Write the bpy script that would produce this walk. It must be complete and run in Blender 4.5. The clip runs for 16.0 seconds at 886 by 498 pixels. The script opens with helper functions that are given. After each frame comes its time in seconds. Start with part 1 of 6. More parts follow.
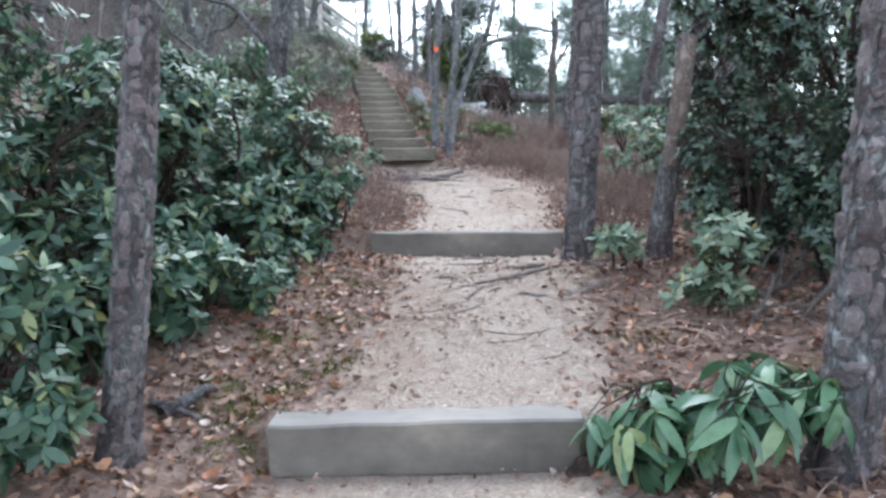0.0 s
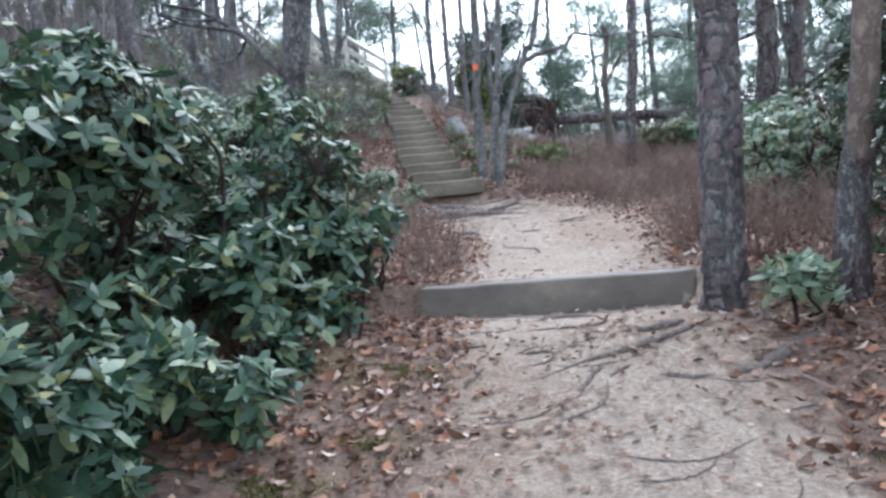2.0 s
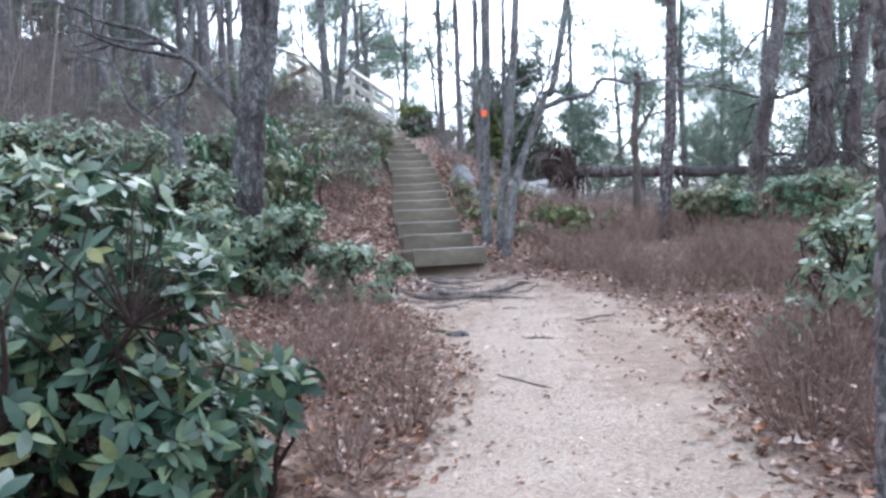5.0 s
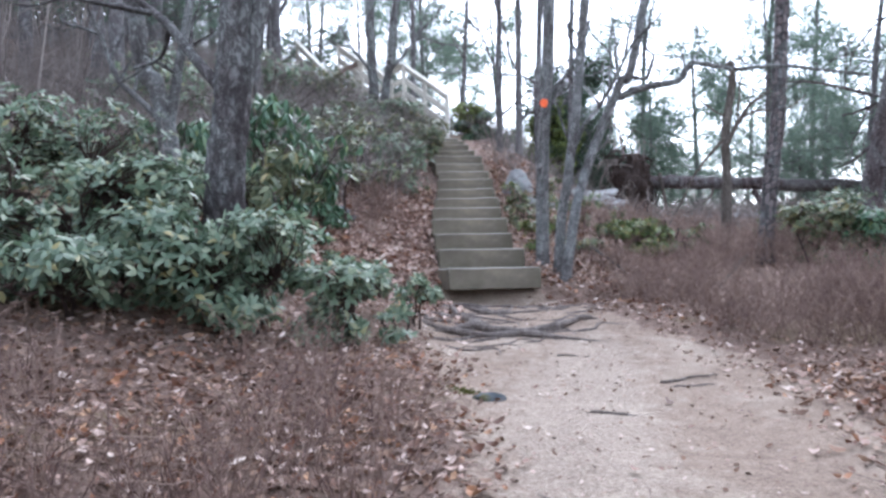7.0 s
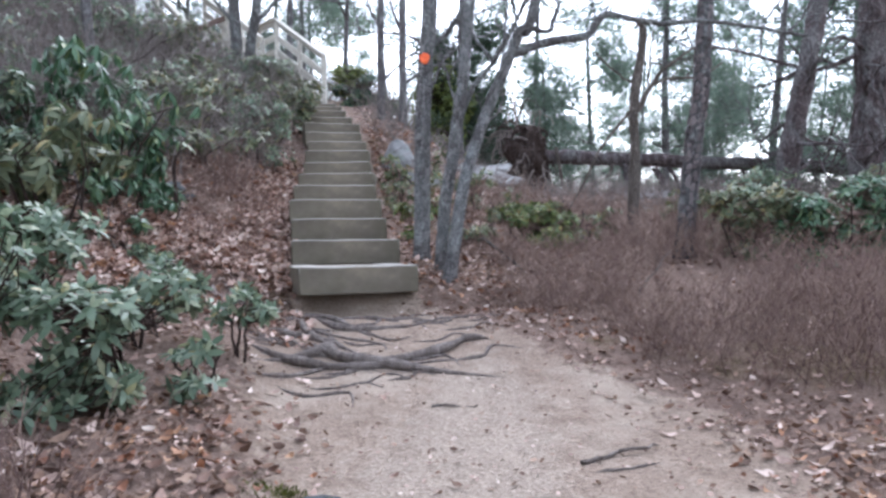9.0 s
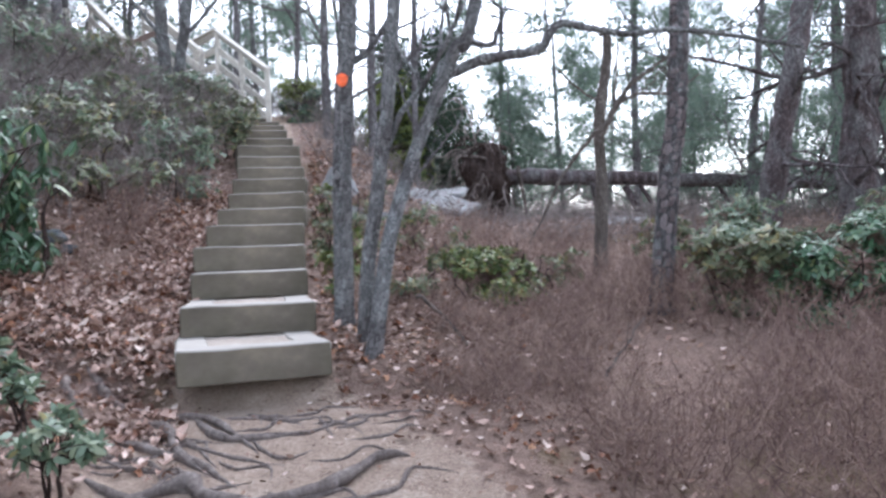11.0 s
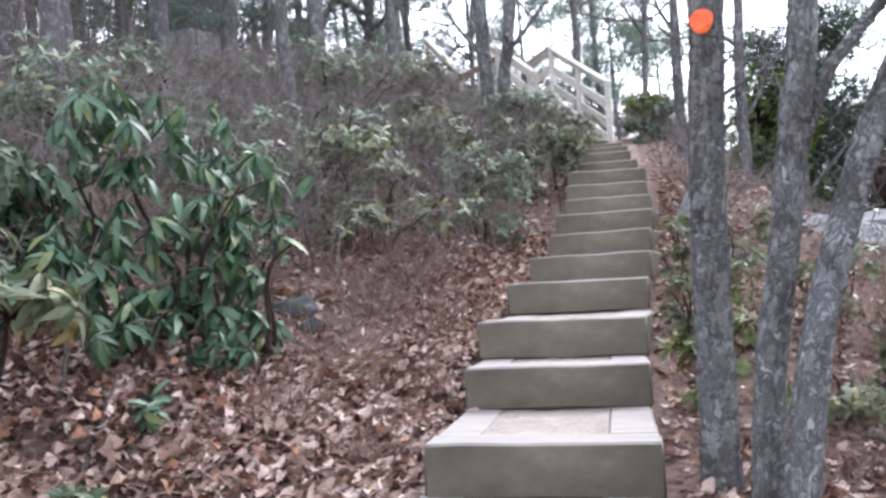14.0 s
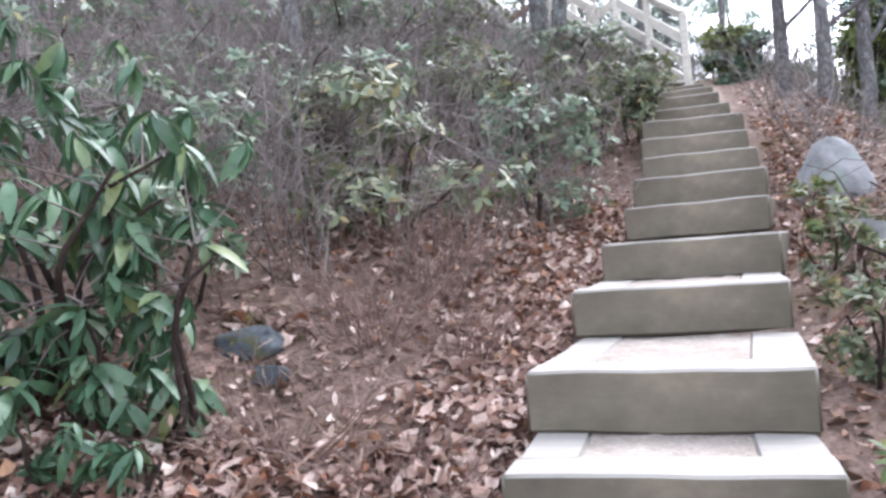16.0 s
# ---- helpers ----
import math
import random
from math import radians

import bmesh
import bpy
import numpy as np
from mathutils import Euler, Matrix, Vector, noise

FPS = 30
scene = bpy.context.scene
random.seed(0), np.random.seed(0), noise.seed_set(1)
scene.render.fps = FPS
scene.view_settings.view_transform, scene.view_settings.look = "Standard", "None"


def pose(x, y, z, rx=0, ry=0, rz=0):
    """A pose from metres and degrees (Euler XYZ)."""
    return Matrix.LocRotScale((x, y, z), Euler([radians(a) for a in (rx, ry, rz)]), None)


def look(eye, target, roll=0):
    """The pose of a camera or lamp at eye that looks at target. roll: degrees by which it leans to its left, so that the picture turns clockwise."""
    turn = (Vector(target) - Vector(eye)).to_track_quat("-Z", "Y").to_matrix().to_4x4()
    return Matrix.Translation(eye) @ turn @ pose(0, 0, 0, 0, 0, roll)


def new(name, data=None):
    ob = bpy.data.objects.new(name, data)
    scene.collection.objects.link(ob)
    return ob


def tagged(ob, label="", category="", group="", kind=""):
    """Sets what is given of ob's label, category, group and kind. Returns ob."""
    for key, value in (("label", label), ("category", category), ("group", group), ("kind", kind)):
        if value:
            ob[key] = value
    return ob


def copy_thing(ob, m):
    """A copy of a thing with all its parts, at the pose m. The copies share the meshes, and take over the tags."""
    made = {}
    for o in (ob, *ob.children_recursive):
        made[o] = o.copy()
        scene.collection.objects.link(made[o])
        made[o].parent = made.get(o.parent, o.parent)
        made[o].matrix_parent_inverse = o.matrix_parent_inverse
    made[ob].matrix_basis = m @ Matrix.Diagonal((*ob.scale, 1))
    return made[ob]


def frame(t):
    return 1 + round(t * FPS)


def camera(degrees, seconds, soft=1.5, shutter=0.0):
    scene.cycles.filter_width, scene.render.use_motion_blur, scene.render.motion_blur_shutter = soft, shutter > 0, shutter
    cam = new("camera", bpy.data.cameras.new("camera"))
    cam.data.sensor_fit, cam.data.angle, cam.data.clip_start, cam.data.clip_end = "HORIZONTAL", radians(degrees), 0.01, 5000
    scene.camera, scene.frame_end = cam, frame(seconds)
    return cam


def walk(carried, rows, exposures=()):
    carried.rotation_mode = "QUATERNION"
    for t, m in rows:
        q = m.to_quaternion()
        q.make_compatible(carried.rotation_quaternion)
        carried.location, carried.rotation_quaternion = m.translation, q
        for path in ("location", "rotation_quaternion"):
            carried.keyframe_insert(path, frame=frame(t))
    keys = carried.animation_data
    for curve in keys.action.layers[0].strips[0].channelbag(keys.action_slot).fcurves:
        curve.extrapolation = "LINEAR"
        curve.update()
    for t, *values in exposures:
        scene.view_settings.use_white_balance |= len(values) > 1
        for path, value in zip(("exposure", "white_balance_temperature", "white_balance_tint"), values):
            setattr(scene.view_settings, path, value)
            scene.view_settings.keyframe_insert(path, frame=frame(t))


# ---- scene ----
cam = camera(57.0, 16.0, 2.8)
PATH = [
    (0, (0.53, -0.8, 1.209), (0.427, 1.191, 1.047), -1.3),
    (0.5, (0.516, -0.375, 1.192), (0.261, 1.607, 1.124), 0.1),
    (1, (0.472, -0.029, 1.149), (0.062, 1.923, 1.001), -3.4),
    (1.5, (0.346, 0.427, 1.164), (0.117, 2.414, 1.184), -3.1),
    (2, (0.272, 0.94, 1.187), (0.067, 2.929, 1.126), -5.8),
    (2.5, (0.147, 1.314, 1.232), (0.03, 3.306, 1.109), -2.0),
    (3, (0.158, 1.602, 1.302), (0.169, 3.594, 1.126), -3.5),
    (3.5, (0.27, 1.872, 1.4), (0.17, 3.86, 1.208), -4.6),
    (4, (0.274, 2.138, 1.424), (0.098, 4.126, 1.294), -6.1),
    (4.5, (0.249, 2.642, 1.484), (0.099, 4.634, 1.399), -4.3),
    (5, (0.344, 2.919, 1.634), (0.114, 4.905, 1.662), -3.0),
    (5.2, (0.364, 3.094, 1.747), (0.121, 5.079, 1.767), -2.8),
    (7.3, (0.254, 5.065, 1.743), (-0.129, 7.027, 1.801), -0.9),
    (7.5, (0.21, 5.245, 1.808), (-0.147, 7.213, 1.797), -2.0),
    (8, (0.267, 5.633, 1.824), (-0.109, 7.596, 1.896), -5.1),
    (8.5, (0.301, 6.036, 1.919), (-0.064, 8.002, 1.947), -3.0),
    (9, (0.285, 6.457, 1.954), (0.17, 8.453, 1.933), -0.8),
    (9.5, (0.269, 6.682, 2.141), (0.212, 8.678, 2.036), -1.5),
    (9.7, (0.317, 6.754, 2.169), (0.271, 8.752, 2.108), -1.4),
    (11.8, (0.584, 8.412, 2.36), (0.48, 10.409, 2.405), -3.5),
    (12, (0.571, 8.579, 2.359), (0.388, 10.568, 2.472), -3.4),
    (12.5, (0.477, 8.988, 2.428), (0.085, 10.947, 2.522), -1.7),
    (13, (0.45, 9.426, 2.427), (-0.23, 11.307, 2.452), -2.1),
    (13.5, (0.329, 9.792, 2.442), (-0.497, 11.611, 2.549), -1.6),
    (14, (0.17, 10.199, 2.539), (-0.712, 11.99, 2.647), -3.0),
    (14.5, (0.049, 10.63, 2.61), (-0.995, 12.334, 2.695), -4.3),
    (15, (-0.161, 11.021, 2.647), (-1.165, 12.749, 2.717), -1.6),
    (15.5, (-0.314, 11.333, 2.718), (-1.352, 13.042, 2.77), -3.9),
    (16, (-0.471, 11.793, 2.793), (-1.486, 13.516, 2.803), -4.5),
]
walk(cam, [(t, look(eye, target, roll)) for t, eye, target, roll in PATH], [(0, 2.17, 5650, 6.5), (3, 2.0, 5660, 8.5), (5, 2.2, 5620, 11), (9, 2.0, 5770, 12.5), (12.5, 2.12, 5920, 15), (14.5, 2.36, 6080, 16.5), (16, 2.6, 6000, 15)])

# ---- world, sun ----
world = bpy.data.worlds.new("world")
scene.world = world
world.use_nodes = True
wn, wl = world.node_tree.nodes, world.node_tree.links
sky = wn.new("ShaderNodeTexSky")
sky.sky_type, sky.sun_disc = "NISHITA", False
sky.sun_elevation, sky.sun_rotation = radians(48), radians(-20)
sky.air_density, sky.dust_density, sky.ozone_density = 1.3, 1.0, 1.0
cloud = wn.new("ShaderNodeHueSaturation")
cloud.inputs["Saturation"].default_value = 0.32
wl.new(sky.outputs[0], cloud.inputs["Color"])
wl.new(cloud.outputs[0], wn["Background"].inputs["Color"])
wn["Background"].inputs["Strength"].default_value = 0.15

sun = new("sun", bpy.data.lights.new("sun", "SUN"))
sun.data.energy, sun.data.angle, sun.data.color = 0.7, radians(40), (1.0, 0.97, 0.95)
sun.matrix_world = look((0, 0, 0), (-0.22, -0.62, -0.75))


# ---- materials ----
def material(name, rough=0.8, spec=0.3):
    m = bpy.data.materials.new(name)
    m.use_nodes = True
    b = m.node_tree.nodes["Principled BSDF"]
    b.inputs["Roughness"].default_value = rough
    b.inputs["Specular IOR Level"].default_value = spec
    return m, m.node_tree.nodes, m.node_tree.links, b


def ramp(nodes, links, src, stops):
    r = nodes.new("ShaderNodeValToRGB")
    while len(r.color_ramp.elements) < len(stops):
        r.color_ramp.elements.new(0.5)
    for e, (p, c) in zip(r.color_ramp.elements, stops):
        e.position, e.color = p, (*c, 1)
    links.new(src, r.inputs[0])
    return r.outputs[0]


def texnoise(nodes, links, scale, detail=6, stretch=(1, 1, 1), rough=0.6, off=0.0):
    co = nodes.new("ShaderNodeTexCoord")
    mp = nodes.new("ShaderNodeMapping")
    mp.inputs["Scale"].default_value = stretch
    mp.inputs["Location"].default_value = (off, off * 0.7, off * 1.3)
    links.new(co.outputs["Object"], mp.inputs[0])
    n = nodes.new("ShaderNodeTexNoise")
    n.inputs["Scale"].default_value, n.inputs["Detail"].default_value = scale, detail
    n.inputs["Roughness"].default_value = rough
    links.new(mp.outputs[0], n.inputs["Vector"])
    return n.outputs["Fac"]


def mix(nodes, links, fac, a, b, kind="MIX"):
    n = nodes.new("ShaderNodeMix")
    n.data_type, n.blend_type = "RGBA", kind
    for sock, val in ((n.inputs["Factor"], fac), (n.inputs[6], a), (n.inputs[7], b)):
        if isinstance(val, (int, float)):
            sock.default_value = val
        elif isinstance(val, tuple):
            sock.default_value = (*val, 1)
        else:
            links.new(val, sock)
    return n.outputs[2]


def bump(nodes, links, bsdf, height, strength=0.5, dist=0.01):
    b = nodes.new("ShaderNodeBump")
    b.inputs["Strength"].default_value, b.inputs["Distance"].default_value = strength, dist
    links.new(height, b.inputs["Height"])
    links.new(b.outputs[0], bsdf.inputs["Normal"])


def island(nodes):
    return nodes.new("ShaderNodeNewGeometry").outputs["Random Per Island"]


def leaf_mat(name, stops, rough=0.4, spec=0.5, thin=0.15):
    m, n, l, b = material(name, rough, spec)
    c = ramp(n, l, island(n), stops)
    spot = texnoise(n, l, 35, 3)
    c = mix(n, l, ramp(n, l, spot, [(0.45, (0, 0, 0)), (0.8, (0.5, 0.5, 0.5))]), c, tuple(x * 0.55 for x in stops[0][1]))
    l.new(c, b.inputs["Base Color"])
    b.inputs["Transmission Weight"].default_value = 0.0
    b.inputs["Subsurface Weight"].default_value = 0.0
    if thin:
        t = n.new("ShaderNodeBsdfTranslucent")
        l.new(c, t.inputs["Color"])
        s = n.new("ShaderNodeMixShader")
        s.inputs[0].default_value = thin
        l.new(b.outputs[0], s.inputs[1])
        l.new(t.outputs[0], s.inputs[2])
        l.new(s.outputs[0], n["Material Output"].inputs[0])
    return m


def bark_mat(name, dark, mid, light, lichen=0.0, scale=9.0, tall=0.55, vary=0.0, split=0.72):
    m, n, l, b = material(name, 0.92, 0.15)
    a = texnoise(n, l, scale, 8, (1, 1, 0.28), 0.68)
    c = ramp(n, l, a, [(0.28, dark), (0.5, mid), (0.74, light)])
    fine = texnoise(n, l, scale * 7, 4, (1, 1, 0.5))
    c = mix(n, l, 0.35, c, ramp(n, l, fine, [(0.3, dark), (0.7, light)]), "OVERLAY")
    if lichen:
        patch = ramp(n, l, texnoise(n, l, 3.2, 9, (1, 1, 0.7), 0.7, 7.0), [(0.45, (0, 0, 0)), (0.55, (lichen, lichen, lichen))])
        c = mix(n, l, patch, c, (0.37, 0.39, 0.385))
        spot = ramp(n, l, texnoise(n, l, 17, 3, (1, 1, 0.9), 0.5, 31.0), [(0.63, (0, 0, 0)), (0.68, (lichen, lichen, lichen))])
        c = mix(n, l, spot, c, (0.5, 0.52, 0.5))
    co = n.new("ShaderNodeTexCoord")
    mp = n.new("ShaderNodeMapping")
    mp.inputs["Scale"].default_value = (1, 1, tall)
    l.new(co.outputs["Object"], mp.inputs[0])
    warp = n.new("ShaderNodeTexNoise")
    warp.inputs["Scale"].default_value = scale * 1.3
    l.new(mp.outputs[0], warp.inputs["Vector"])
    vec = mix(n, l, 0.22, mp.outputs[0], warp.outputs["Color"], "ADD")
    fiss = n.new("ShaderNodeTexNoise")
    fiss.inputs["Scale"].default_value, fiss.inputs["Detail"].default_value = scale * 2.6, 5
    fiss.inputs["Roughness"].default_value = 0.65
    l.new(vec, fiss.inputs["Vector"])
    crack = ramp(n, l, fiss.outputs["Fac"], [(0.38, (1, 1, 1)), (0.47, (0.15, 0.15, 0.15)), (0.52, (0.0, 0.0, 0.0)), (0.6, (1, 1, 1))])
    c = mix(n, l, crack, mix(n, l, split, c, tuple(x * 0.55 for x in dark)), c)
    if vary:
        c = mix(n, l, vary, c, ramp(n, l, island(n), [(0.0, dark), (0.5, mid), (1.0, light)]))
    l.new(c, b.inputs["Base Color"])
    hh = n.new("ShaderNodeMath")
    hh.operation = "MULTIPLY_ADD"
    l.new(crack, hh.inputs[0])
    hh.inputs[1].default_value = 0.3
    l.new(a, hh.inputs[2])
    bump(n, l, b, hh.outputs[0], 1.0, 0.018)
    return m


LAUREL = leaf_mat("laurel_leaf", [(0.0, (0.022, 0.05, 0.032)), (0.4, (0.047, 0.092, 0.056)), (0.7, (0.085, 0.138, 0.085)), (0.92, (0.15, 0.2, 0.1)), (1.0, (0.25, 0.24, 0.085))], 0.44, 0.4)
RHODO = leaf_mat("rhododendron_leaf", [(0.0, (0.035, 0.08, 0.042)), (0.5, (0.065, 0.135, 0.068)), (0.88, (0.115, 0.195, 0.10)), (1.0, (0.2, 0.23, 0.08))], 0.4, 0.55)
HOLLY = leaf_mat("holly_leaf", [(0.0, (0.022, 0.042, 0.027)), (0.6, (0.045, 0.078, 0.048)), (0.9, (0.09, 0.125, 0.075)), (1.0, (0.15, 0.18, 0.09))], 0.36, 0.55)
PALELAUREL = leaf_mat("dull_laurel_leaf", [(0.0, (0.075, 0.12, 0.075)), (0.4, (0.145, 0.205, 0.13)), (0.75, (0.215, 0.28, 0.19)), (0.95, (0.29, 0.32, 0.2)), (1.0, (0.36, 0.3, 0.12))], 0.46, 0.6, 0.3)
OLIVE = leaf_mat("olive_laurel_leaf", [(0.0, (0.07, 0.095, 0.05)), (0.5, (0.13, 0.155, 0.085)), (0.85, (0.21, 0.225, 0.125)), (1.0, (0.3, 0.23, 0.09))], 0.5, 0.45, 0.2)
LOWGREEN = leaf_mat("sheep_laurel_leaf", [(0.0, (0.065, 0.1, 0.034)), (0.5, (0.11, 0.152, 0.045)), (0.9, (0.19, 0.205, 0.058)), (1.0, (0.3, 0.18, 0.065))], 0.45, 0.4)
# needle colour lightened to stand in for haze over the distant pines
NEEDLE = leaf_mat("pine_needles", [(0.0, (0.10, 0.145, 0.115)), (0.6, (0.155, 0.21, 0.165)), (1.0, (0.21, 0.26, 0.19))], 0.6, 0.3, 0.45)
SPRUCE = leaf_mat("dark_needles", [(0.0, (0.028, 0.052, 0.033)), (1.0, (0.06, 0.095, 0.052))], 0.6, 0.3, 0.1)
YELLOWGREEN = leaf_mat("olive_leaf", [(0.0, (0.10, 0.13, 0.035)), (1.0, (0.19, 0.22, 0.06))], 0.5, 0.3, 0.3)
DARKLITTER = leaf_mat("old_dead_leaf", [(0.0, (0.09, 0.053, 0.038)), (0.4, (0.17, 0.10, 0.07)), (0.75, (0.26, 0.16, 0.11)), (1.0, (0.40, 0.28, 0.21))], 0.75, 0.25, 0.1)
LITTER = leaf_mat("dead_leaf", [(0.0, (0.10, 0.055, 0.04)), (0.3, (0.25, 0.145, 0.108)), (0.62, (0.48, 0.335, 0.275)), (0.88, (0.6, 0.46, 0.395)), (1.0, (0.68, 0.56, 0.48))], 0.6, 0.35, 0.1)
TWIG = leaf_mat("brown_twig", [(0.0, (0.13, 0.085, 0.075)), (0.5, (0.21, 0.14, 0.12)), (1.0, (0.33, 0.24, 0.19))], 0.85, 0.2, 0.0)
GREYTWIG = leaf_mat("grey_twig", [(0.0, (0.11, 0.09, 0.084)), (1.0, (0.29, 0.253, 0.235))], 0.85, 0.2, 0.0)
STEM = bark_mat("laurel_stem", (0.05, 0.032, 0.028), (0.10, 0.07, 0.06), (0.18, 0.14, 0.12), 0.0, 14)
PINEBARK = bark_mat("pine_bark", (0.05, 0.038, 0.038), (0.17, 0.135, 0.135), (0.33, 0.28, 0.285), 0.35)
OAKBARK = bark_mat("oak_bark", (0.055, 0.05, 0.05), (0.2, 0.19, 0.19), (0.34, 0.325, 0.32), 0.62, 9, 0.7)
DEEPBARK = bark_mat("furrowed_bark", (0.04, 0.034, 0.035), (0.125, 0.112, 0.114), (0.26, 0.24, 0.24), 0.35, 7)
PINEPLATE = bark_mat("pine_bark_plate", (0.075, 0.058, 0.058), (0.2, 0.162, 0.162), (0.34, 0.285, 0.285), 0.3, 11, 0.7, 0.45)
OAKPLATE = bark_mat("oak_bark_plate", (0.075, 0.068, 0.068), (0.22, 0.208, 0.208), (0.38, 0.365, 0.36), 0.7, 12, 0.8, 0.4)
# paler, low-contrast bark: distance haze is mixed into its colours
FARBARK = bark_mat("far_bark", (0.11, 0.098, 0.1), (0.2, 0.185, 0.19), (0.31, 0.29, 0.295), 0.3, 5)
DEADWOOD = bark_mat("dead_wood", (0.10, 0.085, 0.075), (0.22, 0.19, 0.17), (0.40, 0.36, 0.33), 0.0, 12)
BAREWOOD = bark_mat("peeled_wood", (0.14, 0.105, 0.09), (0.26, 0.215, 0.19), (0.37, 0.32, 0.285), 0.0, 6)
ROOT = bark_mat("root_bark", (0.12, 0.098, 0.09), (0.32, 0.275, 0.255), (0.52, 0.47, 0.44), 0.0, 16, 0.55, 0.0, 0.3)


def wood_mat(name, base, moss=0.0, top_mix=0.72):
    m, n, l, b = material(name, 0.85, 0.2)
    grain = texnoise(n, l, 7, 8, (0.3, 2.2, 2.2) if moss else (0.25, 5, 5), 0.6)
    dark = tuple(x * 0.55 for x in base)
    light = tuple(min(1, x * 1.35) for x in base)
    c = ramp(n, l, grain, [(0.25, dark), (0.5, base), (0.78, light)])
    blot = ramp(n, l, texnoise(n, l, 3.5, 5, (1, 1, 1), 0.6, 3.0), [(0.4, (0, 0, 0)), (0.7, (0.6, 0.6, 0.6))])
    c = mix(n, l, blot, c, tuple(x * 0.62 for x in base))
    if moss:
        weather = texnoise(n, l, 2.4, 6, (1, 1, 1.3), 0.62, 21.0)
        c = mix(n, l, 0.8, c, ramp(n, l, weather, [(0.34, tuple(x * 0.5 for x in base)), (0.5, base), (0.66, (base[0] * 1.9, base[1] * 1.85, base[2] * 1.75))]))
    rnd = n.new("ShaderNodeObjectInfo").outputs["Random"]
    c = mix(n, l, 0.35, c, ramp(n, l, rnd, [(0, dark), (1, light)]))
    if moss:
        g = ramp(n, l, texnoise(n, l, 4.5, 6, (1, 1, 1), 0.6, 9.0), [(0.42, (0, 0, 0)), (0.68, (moss, moss, moss))])
        c = mix(n, l, g, c, (0.095, 0.092, 0.058))
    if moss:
        # faces turned upward blend to a paler grey-tan
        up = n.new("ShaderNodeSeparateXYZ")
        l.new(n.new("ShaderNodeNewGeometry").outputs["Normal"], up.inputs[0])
        up_tint = ramp(n, l, up.outputs["Z"], [(0.35, (0, 0, 0)), (0.7, (top_mix, top_mix, top_mix))])
        c = mix(n, l, up_tint, c, ramp(n, l, grain, [(0.3, (0.33, 0.305, 0.275)), (0.7, (0.47, 0.445, 0.41))]))
    l.new(c, b.inputs["Base Color"])
    bump(n, l, b, grain, 0.5, 0.006)
    return m


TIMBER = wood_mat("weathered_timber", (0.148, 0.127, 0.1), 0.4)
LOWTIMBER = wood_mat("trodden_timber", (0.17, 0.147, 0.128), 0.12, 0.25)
RAILWOOD = wood_mat("pale_rail_timber", (0.56, 0.53, 0.47))
# same rail timber with the shade of its underside put into the colour
RAILSHADE = wood_mat("shaded_rail_timber", (0.14, 0.10, 0.085))

GRAVEL, gn, gl, gb = material("gravel_fill", 0.95, 0.15)
gv = texnoise(gn, gl, 70, 5)
gl.new(mix(gn, gl, 0.5, ramp(gn, gl, gv, [(0.3, (0.17, 0.14, 0.118)), (0.7, (0.46, 0.41, 0.36))]),
           ramp(gn, gl, texnoise(gn, gl, 6, 4), [(0.35, (0.27, 0.22, 0.18)), (0.7, (0.48, 0.43, 0.375))])), gb.inputs["Base Color"])
bump(gn, gl, gb, gv, 0.8, 0.01)

ROCK, rn, rl, rb_ = material("grey_rock", 0.9, 0.2)
rv = texnoise(rn, rl, 5, 9, (1, 1, 1), 0.65)
rc = ramp(rn, rl, rv, [(0.3, (0.12, 0.12, 0.122)), (0.55, (0.235, 0.23, 0.232)), (0.8, (0.36, 0.355, 0.35))])
rc = mix(rn, rl, ramp(rn, rl, texnoise(rn, rl, 9, 4, (1, 1, 1), 0.5, 4.0), [(0.55, (0, 0, 0)), (0.7, (0.7, 0.7, 0.7))]), rc, (0.22, 0.27, 0.24))
rl.new(rc, rb_.inputs["Base Color"])
bump(rn, rl, rb_, rv, 0.8, 0.03)

DARKROCK, kn, kl, kb = material("dark_mossy_rock", 0.9, 0.2)
kv = texnoise(kn, kl, 9, 8, (1, 1, 1), 0.65)
kl.new(mix(kn, kl, ramp(kn, kl, texnoise(kn, kl, 14, 5, (1, 1, 1), 0.6, 6.0), [(0.5, (0, 0, 0)), (0.62, (0.8, 0.8, 0.8))]),
           ramp(kn, kl, kv, [(0.3, (0.03, 0.033, 0.038)), (0.55, (0.075, 0.085, 0.095)), (0.8, (0.15, 0.165, 0.175))]), (0.09, 0.085, 0.03)), kb.inputs["Base Color"])
bump(kn, kl, kb, kv, 0.9, 0.02)

ORANGE, on, ol, ob_ = material("orange_blaze_paint", 0.6, 0.4)
ol.new(ramp(on, ol, texnoise(on, ol, 40, 4), [(0.3, (0.72, 0.10, 0.03)), (0.7, (0.9, 0.17, 0.05))]), ob_.inputs["Base Color"])

# ground: pale trodden soil on the path, brown litter and moss beside it
SOIL, sn, sl, sb = material("forest_floor", 0.97, 0.12)
mask = sn.new("ShaderNodeAttribute")
mask.attribute_name = "trodden"
fine, mid_, big = texnoise(sn, sl, 55, 6), texnoise(sn, sl, 9, 6, (1, 1, 1), 0.65, 2.0), texnoise(sn, sl, 1.6, 5, (1, 1, 1), 0.6, 5.0)
sand = mix(sn, sl, 0.5, ramp(sn, sl, mid_, [(0.3, (0.20, 0.145, 0.115)), (0.55, (0.345, 0.257, 0.2)), (0.75, (0.48, 0.385, 0.31))]),
           ramp(sn, sl, fine, [(0.3, (0.15, 0.11, 0.088)), (0.68, (0.52, 0.415, 0.335))]))
